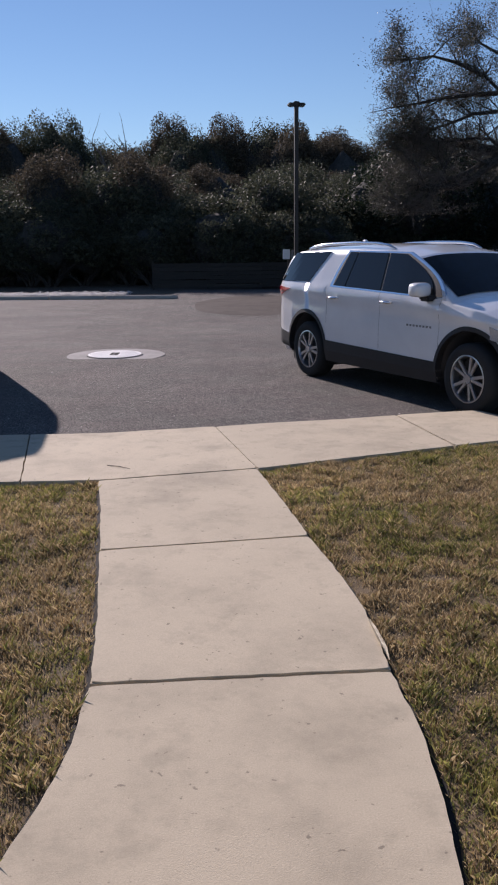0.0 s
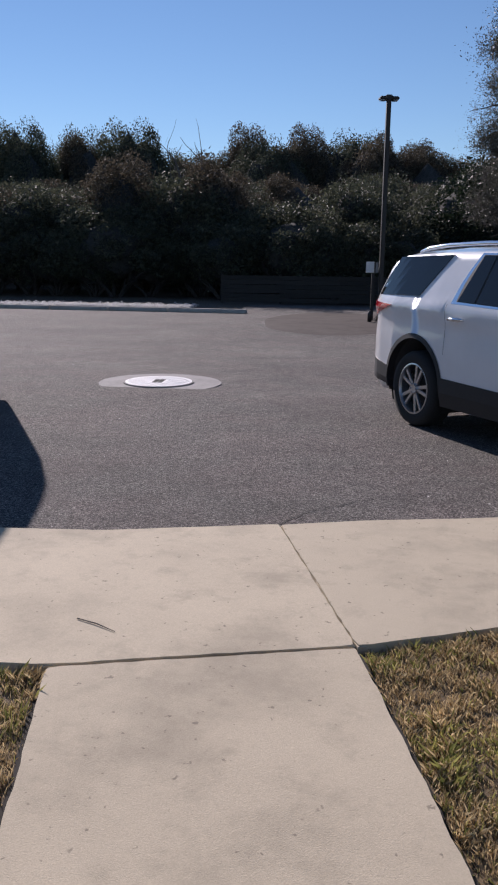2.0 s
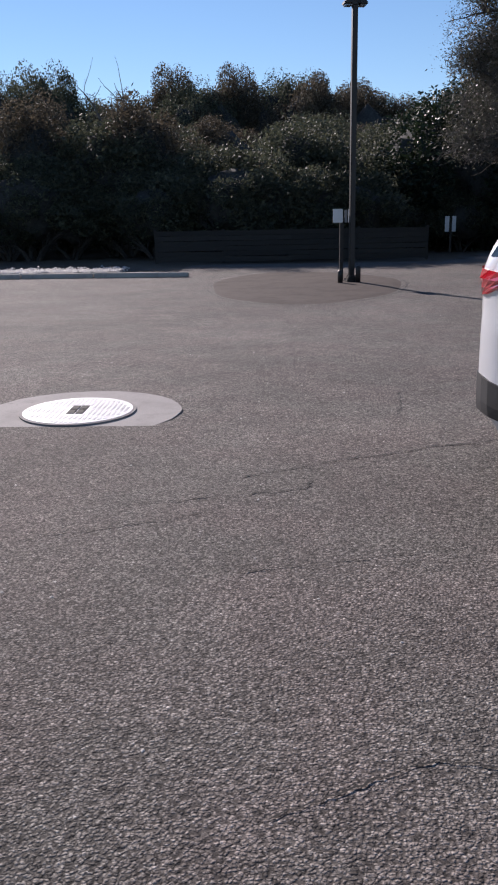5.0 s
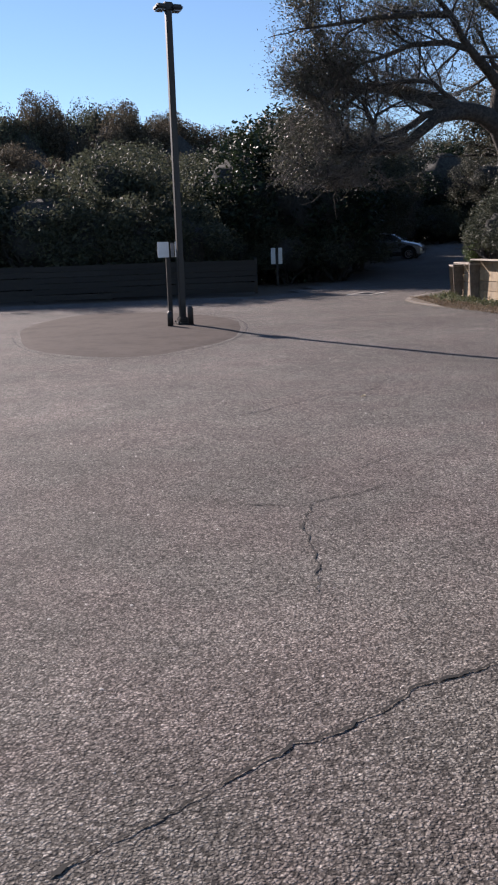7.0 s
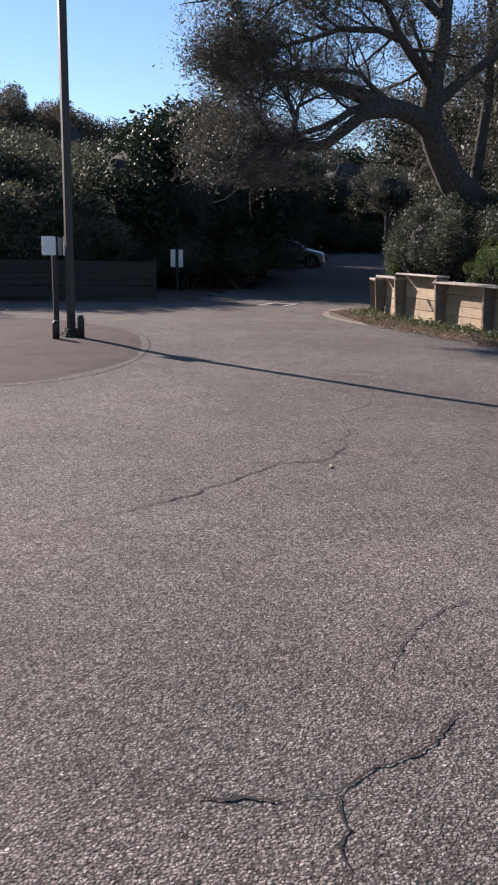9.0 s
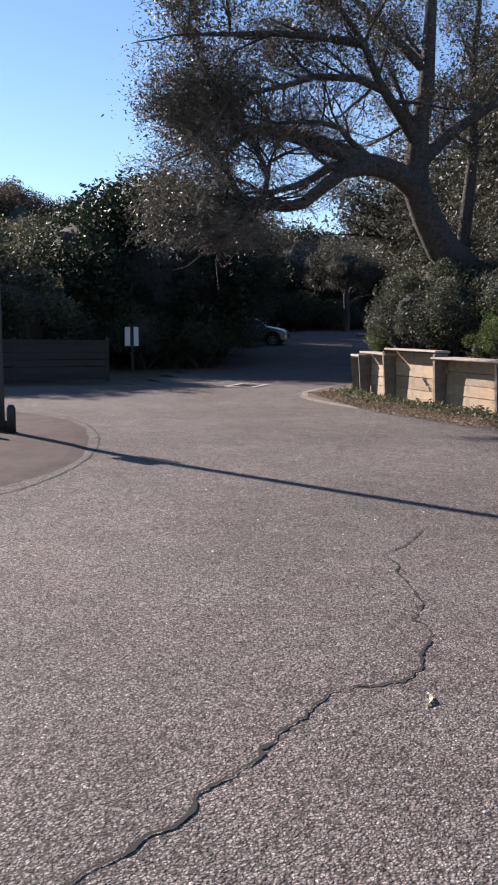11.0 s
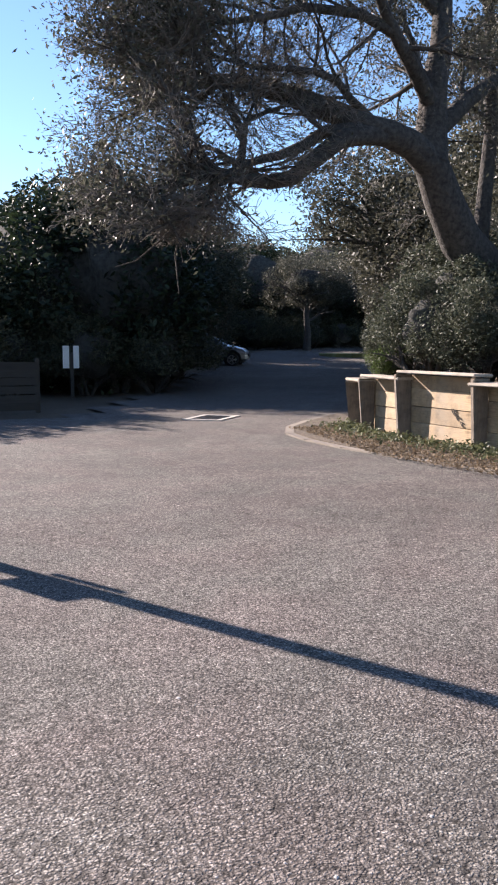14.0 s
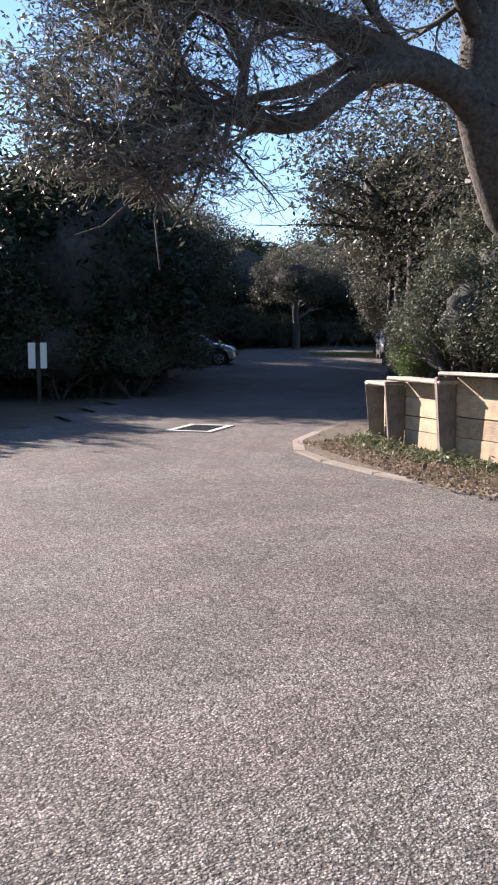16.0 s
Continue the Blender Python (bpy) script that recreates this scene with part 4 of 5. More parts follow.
def scatter(name, mat, rng, n, place, size, label, category, flat=0.6):
    """Many small stones or leaves lying on the ground, as one mesh."""
    p = np.array([place() for _ in range(n)])
    s = rng.uniform(0.5, 1.4, n)[:, None] * size
    a = rng.uniform(0, 2 * np.pi, n)
    ca, sa = np.cos(a)[:, None], np.sin(a)[:, None]
    z = np.zeros((n, 1))
    e1, e2, e3 = np.hstack([ca, sa, z]), np.hstack([-sa, ca, z]) * 0.7, np.hstack([z, z, z + flat])
    v = np.stack([p + e1 * s, p + e2 * s, p - e1 * s, p - e2 * s, p + e3 * s + e1 * s * 0.2], 1).reshape(-1, 3)
    b = np.arange(n)[:, None] * 5
    f = np.concatenate([b + np.array([[0, 1, 4]]), b + np.array([[1, 2, 4]]), b + np.array([[2, 3, 4]]), b + np.array([[3, 0, 4]])])
    return tagged(arrays(name, v, f, mat), label, category, kind="stuff")


far_kerb()
rg = np.random.default_rng(12)
scatter("gravel", "pebble", rg, 12000, lambda: (rg.uniform(-20, -5.6), 32.45 + abs(rg.normal()) * 0.9, -0.12 + rg.uniform(0, 0.13)), 0.06, "white shell gravel strip behind the kerb", "gravel")
scatter("gravel", "pebble", rg, 260, lambda: [(a, c, lot_z(a, c)) for a, c in ((rg.uniform(-3, 5), rg.uniform(8.6, 24)),)][0], 0.009, "loose pale pebbles lying on the asphalt", "pebble")


# ---- timber retaining wall ----
WALL = [(9.52, 22.6), (9.47, 24.5), (9.42, 26.35), (9.36, 28.2), (9.30, 30.02), (9.24, 31.80), (9.34, 33.05), (9.62, 33.95), (10.0, 34.6)]
HEIGHT = [0.92, 0.92, 0.92, 0.92, 0.92, 1.02, 0.91, 0.83, 0.77]


def timber_wall():
    top = empty("retaining_wall", pose(0, 0, -0.12), "weathered timber retaining wall with leaning posts and cap boards", "retaining wall")
    rnd = random.Random(14)
    for k, ((x0, y0), (x1, y1)) in enumerate(zip(WALL, WALL[1:])):
        length = math.hypot(x1 - x0, y1 - y0)
        a = math.degrees(math.atan2(y1 - y0, x1 - x0))
        h = HEIGHT[k + 1]
        cuts = [0.0] + [h * (f + rnd.uniform(-0.025, 0.025)) for f in (0.26, 0.5, 0.76)] + [h]
        for z0, z1 in zip(cuts, cuts[1:]):
            bm = bmesh.new()
            box(bm, 0.0, length, -0.05, 0.0, 0.0, z1 - z0 - 0.008, 0.006)
            ob = part("board", bm, "board", top)
            ob.matrix_local = pose(x0, y0, z0, rnd.uniform(-1.0, 1.0), rnd.uniform(-0.25, 0.25), a) @ Matrix.Translation((0, -0.016 * rnd.random(), 0))
        bm = bmesh.new()
        box(bm, -0.045, length + 0.04, -0.05, 0.30, h, h + 0.045, 0.012)
        cap = part("cap_board", bm, "cap_wood", top, "pale weathered cap board")
        cap.matrix_local = pose(x0, y0, 0.003 * k, rnd.uniform(-1.5, 1.5), rnd.uniform(-0.5, 0.5), a)
        tall = (max(HEIGHT[k], h) if k else h) - 0.003
        bm = bmesh.new()
        box(bm, -0.04, 0.04, 0.0, 0.29, -0.05, tall, 0.012)
        for v in bm.verts:
            if v.co.y > 0.12:
                v.co.y -= 0.07 * (1 - v.co.z / tall)
        post = part("post", bm, "post_wood", top, "dark timber post splayed out towards its top")
        post.matrix_local = pose(x0, y0, 0, rnd.uniform(-1, 1), rnd.uniform(-2, 2), a) @ Matrix.Translation((0, 0.004, 0))
        if k == 4:
            # flat dark slivers on the boards, painting in a twig's forked shadow
            bm = bmesh.new()
            for s in range(9):
                u, w = 0.80 - 0.035 * s + rnd.uniform(-0.05, 0.05), 0.56 - 0.03 * s + rnd.uniform(-0.03, 0.03)
                du, dw, e = -rnd.uniform(0.06, 0.15), -rnd.uniform(0.04, 0.12), rnd.uniform(0.008, 0.018)
                q = [bm.verts.new(p) for p in ((u, 0.006, w), (u + du / 2 + e, 0.008, w + dw / 2 - e), (u + du, 0.006, w + dw), (u + du / 2 - e, 0.008, w + dw / 2 + e))]
                bm.faces.new(q)
            shadow_mark = part("split_knot", bm, "joint", top, "dark forked twig shadow laid on the boards as slivers")
            shadow_mark.matrix_local = pose(x0, y0, 0, 0, 0, a)


timber_wall()


def bed():
    """The raised soil held by the wall, and the low mulch strip before it."""
    bm = bmesh.new()
    outline = [(x + 0.07, y) for x, y in WALL] + [(13.2, 34.6), (22.5, 52), (40, 52), (40, 22)]
    prism(bm, outline, -0.25, 0.68)
    tagged(part("planting_bed", bm, "soil"), "raised planting bed of leaf-littered soil behind the wall", "planting bed", kind="structure")
    edge = [(8.55, 22.0), (8.45, 25.0), (8.2, 28.2), (7.9, 29.8), (7.7, 31.1), (7.68, 32.2), (7.85, 33.2), (8.4, 34.3), (9.3, 35.3), (10.6, 36.6)]
    bm = bmesh.new()
    prism(bm, edge + [(11.0, 35.0)] + [(x - 0.02, y) for x, y in WALL[::-1]], -0.25, -0.122, 0.012)
    tagged(part("verge", bm, "soil"), "mulch and leaf strip at the foot of the wall", "verge", kind="structure")
    top = empty("kerb", Matrix(), "pale worn concrete kerb curving round the verge", "kerb", kind="structure")
    for k in range(len(edge) - 1):
        (x0, y0), (x1, y1) = edge[k], edge[k + 1]
        n = Vector((y1 - y0, x0 - x1, 0)).normalized() * 0.16
        bm = bmesh.new()
        prism(bm, [(x0, y0), (x0 - n.x, y0 - n.y), (x1 - n.x, y1 - n.y), (x1, y1)], -0.25, -0.128, 0.01)
        part("kerb_stone", bm, "old_kerb", top)


bed()


def ground_cover(name, mat, rng, n, place, size, label, category, lift=0.03):
    c = np.array([place() for _ in range(n)])
    c[:, 2] += np.abs(rng.normal(size=n)) * lift
    v, f = leaves(rng, c, size)
    return tagged(arrays(name, v, f, mat), label, category, kind="stuff")


def by_wall():
    """A spot on the verge, crowding towards the foot of the wall."""
    y = rg.uniform(26.0, 34.2)
    x = np.interp(y, [26.35, 30.06, 31.86, 33.1, 34.0], [9.2, 9.1, 9.0, 9.15, 9.45]) - abs(rg.normal()) * 0.28 - 0.02
    clump = noise.noise(Vector((x * 1.3, y * 1.3, 1)))
    return (x, y, -0.122 + max(0.0, clump) * 0.13)


ground_cover("weeds", "weed", rg, 5200, by_wall, 0.03, "low green weeds at the foot of the timber wall", "weeds", 0.05)
ground_cover("dry_leaves", "dry_leaf", rg, 13000, lambda: (lambda y: (np.interp(y, [24, 30, 33.5], [8.45, 7.75, 8.3]) + rg.uniform(-0.2, 1.3), y, -0.118))(rg.uniform(24, 34)), 0.022, "dry brown leaves lying on the verge", "leaf litter", 0.012)


def grass_island():
    bm = bmesh.new()
    disc(bm, 31.0, 70.5, 2.2, 4.2, lot_z(31, 70.5) - 0.2, lot_z(31, 70.5) + 0.1, 36, 0.08, radians(-30), 5)
    tagged(part("grass_island", bm, "island"), "sunlit yellow-green grass island by the road", "grass island", kind="structure")


grass_island()


def dead_stick(x, y, turn, length):
    bm = bmesh.new()
    d = Vector((math.cos(turn), math.sin(turn), 0))
    p = Vector((x, y, WALK_Z + 0.006))
    tube(bm, [p, p + d * length * 0.5 + Vector((0.004, 0.006, 0.002)), p + d * length], [0.0025, 0.003, 0.0015], 6)
    tagged(part("stick", bm, "twig"), "thin dry twig lying on the concrete pavement", "twig")


dead_stick(-0.95, 6.42, radians(-28), 0.22)


def dry_blade(points, width, ground_z=WALK_Z):
    """A dead leaf lying on the ground, folded at its midrib."""
    bm = bmesh.new()
    rows = []
    for k, (x, y) in enumerate(points):
        w = width * math.sin(math.pi * (k + 0.4) / (len(points) - 0.2))
        z = ground_z + 0.004 + 0.006 * (k % 2)
        rows.append([bm.verts.new((x - w, y, z + 0.006)), bm.verts.new((x, y, z)), bm.verts.new((x + w, y, z + 0.006))])
    for r0, r1 in zip(rows, rows[1:]):
        for k in range(2):
            bm.faces.new((r0[k], r0[k + 1], r1[k + 1], r1[k]))
    bmesh.ops.solidify(bm, geom=bm.faces[:], thickness=0.002)
    tagged(part("dry_leaf", bm, "straw"), "pale straw-coloured dead leaf lying on the ground", "leaf")


dry_blade([(0.80, 3.66), (0.81, 3.56), (0.825, 3.46), (0.835, 3.37), (0.84, 3.28)], 0.012)
dry_blade([(1.94, 18.93), (1.97, 18.955), (1.99, 18.985), (2.0, 19.02)], 0.02, lot_z(1.97, 18.96))


def storm_drain(x, y, turn):
    top = empty("storm_drain", pose(x, y, lot_z(x, y), 0, 0, turn), "iron storm drain grate set in a pale concrete frame", "storm drain")
    for x0, x1, y0, y1 in ((-0.62, 0.62, -0.42, -0.30), (-0.62, 0.62, 0.30, 0.42), (-0.62, -0.50, -0.30, 0.30), (0.50, 0.62, -0.30, 0.30)):
        bm = bmesh.new()
        box(bm, x0, x1, y0, y1, -0.02, 0.02, 0.006)
        part("frame", bm, "kerb", top)
    bm = bmesh.new()
    box(bm, -0.5, 0.5, -0.3, 0.3, -0.01, 0.004)
    part("pit", bm, "crack", top, "dark pit under the bars")
    for k in range(12):
        bm = bmesh.new()
        box(bm, -0.47 + k * 0.08, -0.43 + k * 0.08, -0.29, 0.29, 0.004, 0.018)
        part("bar", bm, "bronze", top)


storm_drain(7.7, 36.75, 48)


# ---- trees and shrubs ----
def grow(rnd, rows, start, direction, length, radius, level, tips, droop=0.0, spread=0.75, deep=3):
    """Adds a wavering branch and its side branches to rows of (points, radii, sides)."""
    n = 4 if level else 5
    pts, rad = [start.copy()], [radius]
    d = direction.normalized()
    p = start.copy()
    for k in range(n):
        d = (d + Vector((rnd.gauss(0, 0.2), rnd.gauss(0, 0.2), rnd.gauss(0.02, 0.16) - droop))).normalized()
        p = p + d * (length / n)
        pts.append(p.copy())
        rad.append(radius * (1 - 0.72 * (k + 1) / n))
        if level < deep and (k or level):
            for _ in range(rnd.choice((1, 1, 2))):
                side = Vector((rnd.gauss(0, 1), rnd.gauss(0, 1), rnd.gauss(0.1, 0.7))).normalized()
                grow(rnd, rows, p, d + side * spread, length * rnd.uniform(0.42, 0.66), rad[-1] * 0.62, level + 1, tips, droop, spread, deep)
        elif level >= deep:
            tips.append(p.copy())
    rows.append((pts, rad, 3 if level >= 2 else (5 if level else 8)))
    tips.append(p.copy())


def limb_mesh(name, rows, mat, parent, label=""):
    """All the branches of one tree as one mesh."""
    verts, faces = [], []
    for pts, rad, sides in rows:
        base, side = len(verts), None
        for i, p in enumerate(pts):
            d = (pts[min(i + 1, len(pts) - 1)] - pts[max(i - 1, 0)]).normalized()
            a = d.cross(Vector((0.13, 0.31, 0.94)) if abs(d.z) < 0.9 else Vector((1, 0, 0))).normalized()
            if side is not None:
                a = (side - d * side.dot(d)).normalized()
            side = a
            b = d.cross(a)
            for k in range(sides):
                t = 2 * math.pi * k / sides
                verts.append(p + (a * math.cos(t) + b * math.sin(t)) * max(rad[i], 0.004))
        for i in range(len(pts) - 1):
            for k in range(sides):
                faces.append((base + i * sides + k, base + i * sides + (k + 1) % sides, base + (i + 1) * sides + (k + 1) % sides, base + (i + 1) * sides + k))
    ob = arrays(name, [tuple(v) for v in verts], faces, mat, parent, label)
    ob.data.shade_smooth()
    return ob


def oak():
    """The great live oak that leans out over the lot."""
    top = empty("oak_tree", Matrix(), "great live oak with sweeping bare limbs and thin grey foliage", "tree")
    rnd = random.Random(21)
    V = Vector
    rows, tips = [], []
    trunk = [V((13.6, 33.6, 0.6)), V((13.35, 33.4, 1.4)), V((12.6, 33.2, 2.15)), V((11.75, 33.0, 2.65)), V((10.9, 32.8, 3.2)), V((10.35, 32.6, 3.85)), V((9.92, 32.4, 4.42))]
    rows.append((trunk, [0.52, 0.47, 0.43, 0.40, 0.37, 0.33, 0.28], 14))
    mains = [
        ([V((9.95, 32.4, 4.34)), V((9.49, 32.3, 4.60)), V((9.01, 32.2, 4.70)), V((8.57, 32.2, 4.76)), V((8.13, 32.4, 4.98)), V((7.6, 32.5, 5.14)), V((7.21, 32.7, 5.28)), V((6.78, 32.8, 5.37)), V((6.35, 32.9, 5.38)), V((5.89, 32.9, 5.30)), V((5.38, 32.9, 5.13))], 0.235),
        ([V((8.95, 32.2, 4.66)), V((8.52, 32.1, 4.62)), V((8.01, 32.0, 4.50)), V((7.54, 32.0, 4.14)), V((7.11, 31.9, 3.82)), V((6.75, 31.9, 3.73)), V((6.28, 31.8, 3.72)), V((5.9, 31.7, 3.75)), V((5.36, 31.6, 3.61)), V((5.03, 31.6, 3.49)), V((4.61, 31.5, 3.34))], 0.15),
        ([V((8.41, 32.1, 4.70)), V((7.82, 32.2, 4.62)), V((7.38, 32.1, 4.34)), V((7.03, 32.1, 4.18)), V((6.61, 32.0, 4.05)), V((6.26, 31.8, 3.89)), V((5.94, 31.7, 3.75))], 0.10),
        ([V((5.85, 31.7, 3.76)), V((5.59, 31.6, 3.91)), V((5.42, 31.5, 4.14)), V((5.2, 31.4, 4.42)), V((5.01, 31.3, 4.60)), V((4.77, 31.2, 4.88))], 0.075),
        ([V((6.24, 31.8, 3.88)), V((6.33, 31.9, 4.23)), V((6.42, 32.0, 4.58)), V((6.87, 32.2, 4.82)), V((7.34, 32.4, 5.02))], 0.06),
        ([V((6.34, 31.9, 4.35)), V((6.15, 31.8, 4.62)), V((5.98, 31.7, 4.81)), V((5.66, 31.5, 5.01))], 0.05),
        ([V((5.94, 31.7, 3.72)), V((5.62, 31.5, 3.37)), V((5.34, 31.4, 3.09)), V((5.01, 31.3, 2.97))], 0.045),
        ([V((6.11, 31.8, 3.70)), V((6.0, 31.7, 3.44)), V((5.71, 31.5, 3.15))], 0.035),
        ([V((9.93, 32.4, 4.35)), V((10.0, 32.5, 5.03)), V((10.1, 32.6, 5.70)), V((10.29, 32.7, 6.34)), V((10.39, 32.8, 7.16)), V((10.55, 33.0, 8.44)), V((10.42, 33.2, 10.0))], 0.27),
        ([V((10.0, 32.5, 5.3)), V((9.6, 32.3, 5.64)), V((9.06, 32.0, 5.96)), V((8.64, 31.8, 6.29)), V((8.15, 31.5, 6.81)), V((7.46, 31.2, 7.31))], 0.14),
        ([V((8.74, 32.3, 4.90)), V((8.26, 32.2, 5.16)), V((7.97, 32.1, 5.37)), V((7.52, 32.0, 5.41)), V((7.09, 31.9, 5.37)), V((6.46, 31.8, 5.27)), V((5.82, 31.7, 5.31))], 0.07),
        ([V((8.87, 31.9, 6.11)), V((8.2, 31.8, 6.26)), V((7.21, 31.7, 6.17)), V((6.54, 31.6, 5.9)), V((5.9, 31.5, 5.7)), V((5.22, 31.4, 5.64))], 0.08),
        ([V((10.02, 32.5, 4.85)), V((10.77, 32.6, 5.5)), V((11.49, 32.7, 5.99)), V((12.66, 32.9, 6.68)), V((14.06, 33.0, 7.61))], 0.16),
        ([V((8.15, 31.5, 6.81)), V((7.11, 31.2, 6.73)), V((6.1, 31.0, 6.61)), V((5.17, 30.8, 6.42)), V((4.35, 30.7, 6.29))], 0.08),
        ([V((7.46, 31.2, 7.31)), V((6.5, 31.0, 7.7)), V((5.6, 30.8, 7.9)), V((4.8, 30.7, 7.8))], 0.07),
        ([V((10.35, 32.8, 6.9)), V((9.5, 32.9, 7.6)), V((8.6, 32.9, 8.2)), V((7.6, 32.8, 8.7))], 0.11),
        ([V((12.0, 33.9, 1.6)), V((12.3, 34.0, 3.6)), V((12.55, 34.1, 5.6)), V((12.5, 34.2, 7.6)), V((12.7, 34.3, 9.4))], 0.18),
    ]
    for which, (pts, r) in enumerate(mains):
        n = len(pts)
        low = which in (1, 2, 6, 7)
        rows.append((pts, [r * 1.1 * (1 - 0.7 * k / (n - 1)) for k in range(n)], 9))
        for k in range(1, n):
            d = (pts[k] - pts[k - 1]).normalized()
            bare = which in (0, 1, 2, 8) and pts[k].x > 7.0 and pts[k].z < 6.5
            for _ in range(0 if bare and k % 2 else 1 if bare else 2 if k < n - 1 else 5):
                side = Vector((rnd.gauss(-0.2, 1), rnd.gauss(0.6, 0.9), rnd.gauss(0.05 if low else 0.35, 0.7))).normalized()
                grow(rnd, rows, pts[k], d * 0.6 + side * 0.9, rnd.uniform(0.9, 1.6) * (0.62 if k == n - 1 else 1.0), r * 0.3 * (1 - 0.5 * k / n) + 0.012, 1, tips, 0.02 if low else 0.0, 0.75, 4)
    rows = [r for r in rows if r[2] > 8 or min(p.x for p in r[0]) > 3.5]
    limb_mesh("trunk", [r for r in rows if r[2] > 3], "bark", top, "grey-brown furrowed trunk and limbs")
    tagged(limb_mesh("twig_growth", [r for r in rows if r[2] == 3 and min(p.z for p in r[0]) > 2.75], "twig", top, "fine grey bare twigs"), kind="stuff")
    rng = np.random.default_rng(4)
    tp = np.array([tuple(t) for t in tips])
    tp = tp[(tp[:, 0] > 3.7 + 0.25 * np.sin(tp[:, 2] * 3.0)) & (tp[:, 2] > 3.05 + 0.2 * np.sin(tp[:, 0] * 4.0))]
    n = 120000
    weight = np.where(tp[:, 2] > 6.4, 1.7, np.where((tp[:, 2] > 4.4) & (tp[:, 0] > 6.0) & (tp[:, 0] < 9.3), 0.35, 1.0)) * np.where(tp[:, 0] > 9.0, 2.4, 1.0) * np.where((tp[:, 1] < 32.0) & (tp[:, 0] > 4.8) & (tp[:, 0] < 8.8) & (tp[:, 2] < 5.6), 0.25, 1.0) * (0.4 + 1.5 * np.clip([noise.noise(Vector(t) * 2.4) for t in tp], 0, 0.5)) * rng.uniform(0.3, 1.7, len(tp))
    c = tp[rng.choice(len(tp), n, p=weight / weight.sum())] + rng.normal(size=(n, 3)) * np.array([0.22, 0.22, 0.18])
    v, f = leaves(rng, c, 0.031)
    tagged(arrays("crown", v, f, "oak_leaf", top, "thin grey-green leaves"), kind="stuff")
    return top


def shrub_proto(seed, rx, ry, rz, leaf_mat, n, leaf, name="tree", label="", category="tree", lumps=26, trunk=True, lift=0.0):
    """A thick crown on a short stem, its foot at the origin, its top at 2 rz + 0.3."""
    top = empty(name, Matrix(), label, category)
    rng = np.random.default_rng(seed)
    rnd = random.Random(seed)
    rows, tips = [], []
    if lift:
        rows.append(([Vector((0, 0, 0)), Vector((0.08, 0.03, lift * 0.5)), Vector((0.0, 0.1, lift)), Vector((0.1, 0.05, lift + rz))], [0.26, 0.2, 0.17, 0.08], 9))
        for k in range(7):
            a = 0.9 * k
            grow(rnd, rows, Vector((0.03, 0.05, lift * (0.8 + 0.12 * k))), Vector((math.cos(a), math.sin(a), 0.55)), rx * 0.75, 0.09, 1, tips)
    for k in range(0 if lift else 3 if trunk else 5):
        a = 2 * math.pi * k / 3 + seed
        grow(rnd, rows, Vector((0.15 * math.cos(a), 0.15 * math.sin(a), 0)), Vector((0.3 * math.cos(a) * rx / rz, 0.3 * math.sin(a) * ry / rz, 1)), rz * 0.95 + lift, 0.05 + 0.02 * rz + 0.03 * lift, 1, tips)
    limb_mesh("trunk", rows, "bark", top)
    p = clump_points(rng, n, rx, ry, rz, lumps) + np.array([0, 0, rz + 0.2 + lift])
    p[:, 2] = np.maximum(p[:, 2], 0.05)
    v, f = leaves(rng, p, leaf)
    tagged(arrays("crown", v, f, leaf_mat, top), kind="stuff")
    # added dark core: blocks see-through and paints in the crown's inner shade
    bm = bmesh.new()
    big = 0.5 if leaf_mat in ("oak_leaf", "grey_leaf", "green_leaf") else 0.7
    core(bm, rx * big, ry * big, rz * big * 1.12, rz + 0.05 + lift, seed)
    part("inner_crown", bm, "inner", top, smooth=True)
    return top


oak()
proto = {
    "a": shrub_proto(1, 3.4, 2.6, 3.0, "hedge_leaf", 20000, 0.085, "thicket_tree", "dense dark evergreen thicket tree hung with vines", "tree", 30),
    "b": shrub_proto(2, 2.6, 2.4, 3.2, "vine_leaf", 20000, 0.07, "thicket_tree", "thicket tree smothered in dry brown vines", "tree", 24),
    "h": shrub_proto(11, 3.2, 2.6, 3.0, "hedge_leaf", 60000, 0.05, "thicket_tree", "tall dark evergreen thicket tree hung with vines", "tree", 34),
    "i": shrub_proto(12, 2.9, 2.5, 3.1, "vine_leaf", 60000, 0.048, "thicket_tree", "tall thicket tree smothered in dry brown vines", "tree", 30),
    "k": shrub_proto(13, 3.0, 2.7, 1.9, "oak_leaf", 30000, 0.045, "oak_tree", "live oak with a clear trunk beyond the wall", "tree", 26, True, 2.2),
    "c": shrub_proto(3, 2.0, 1.8, 1.4, "hedge_leaf", 14000, 0.05, "shrub", "dark evergreen shrub at the edge of the thicket", "shrub", 20, False),
    "d": shrub_proto(4, 3.0, 2.6, 2.9, "gloss_leaf", 15000, 0.08, "broadleaf_tree", "dark glossy-leaved tree beside the road", "tree", 26),
    "e": shrub_proto(5, 1.1, 1.0, 0.95, "grey_leaf", 17000, 0.024, "shrub", "silvery small-leaved shrub behind the timber wall", "shrub", 18, False),
    "f": shrub_proto(6, 0.9, 0.9, 0.65, "green_leaf", 14000, 0.022, "shrub", "bright green feathery shrub behind the timber wall", "shrub", 16, False),
    "g": shrub_proto(7, 3.0, 2.6, 3.0, "oak_leaf", 30000, 0.055, "oak_tree", "smaller live oak with olive foliage beyond the wall", "tree", 30),
}
placed = set()


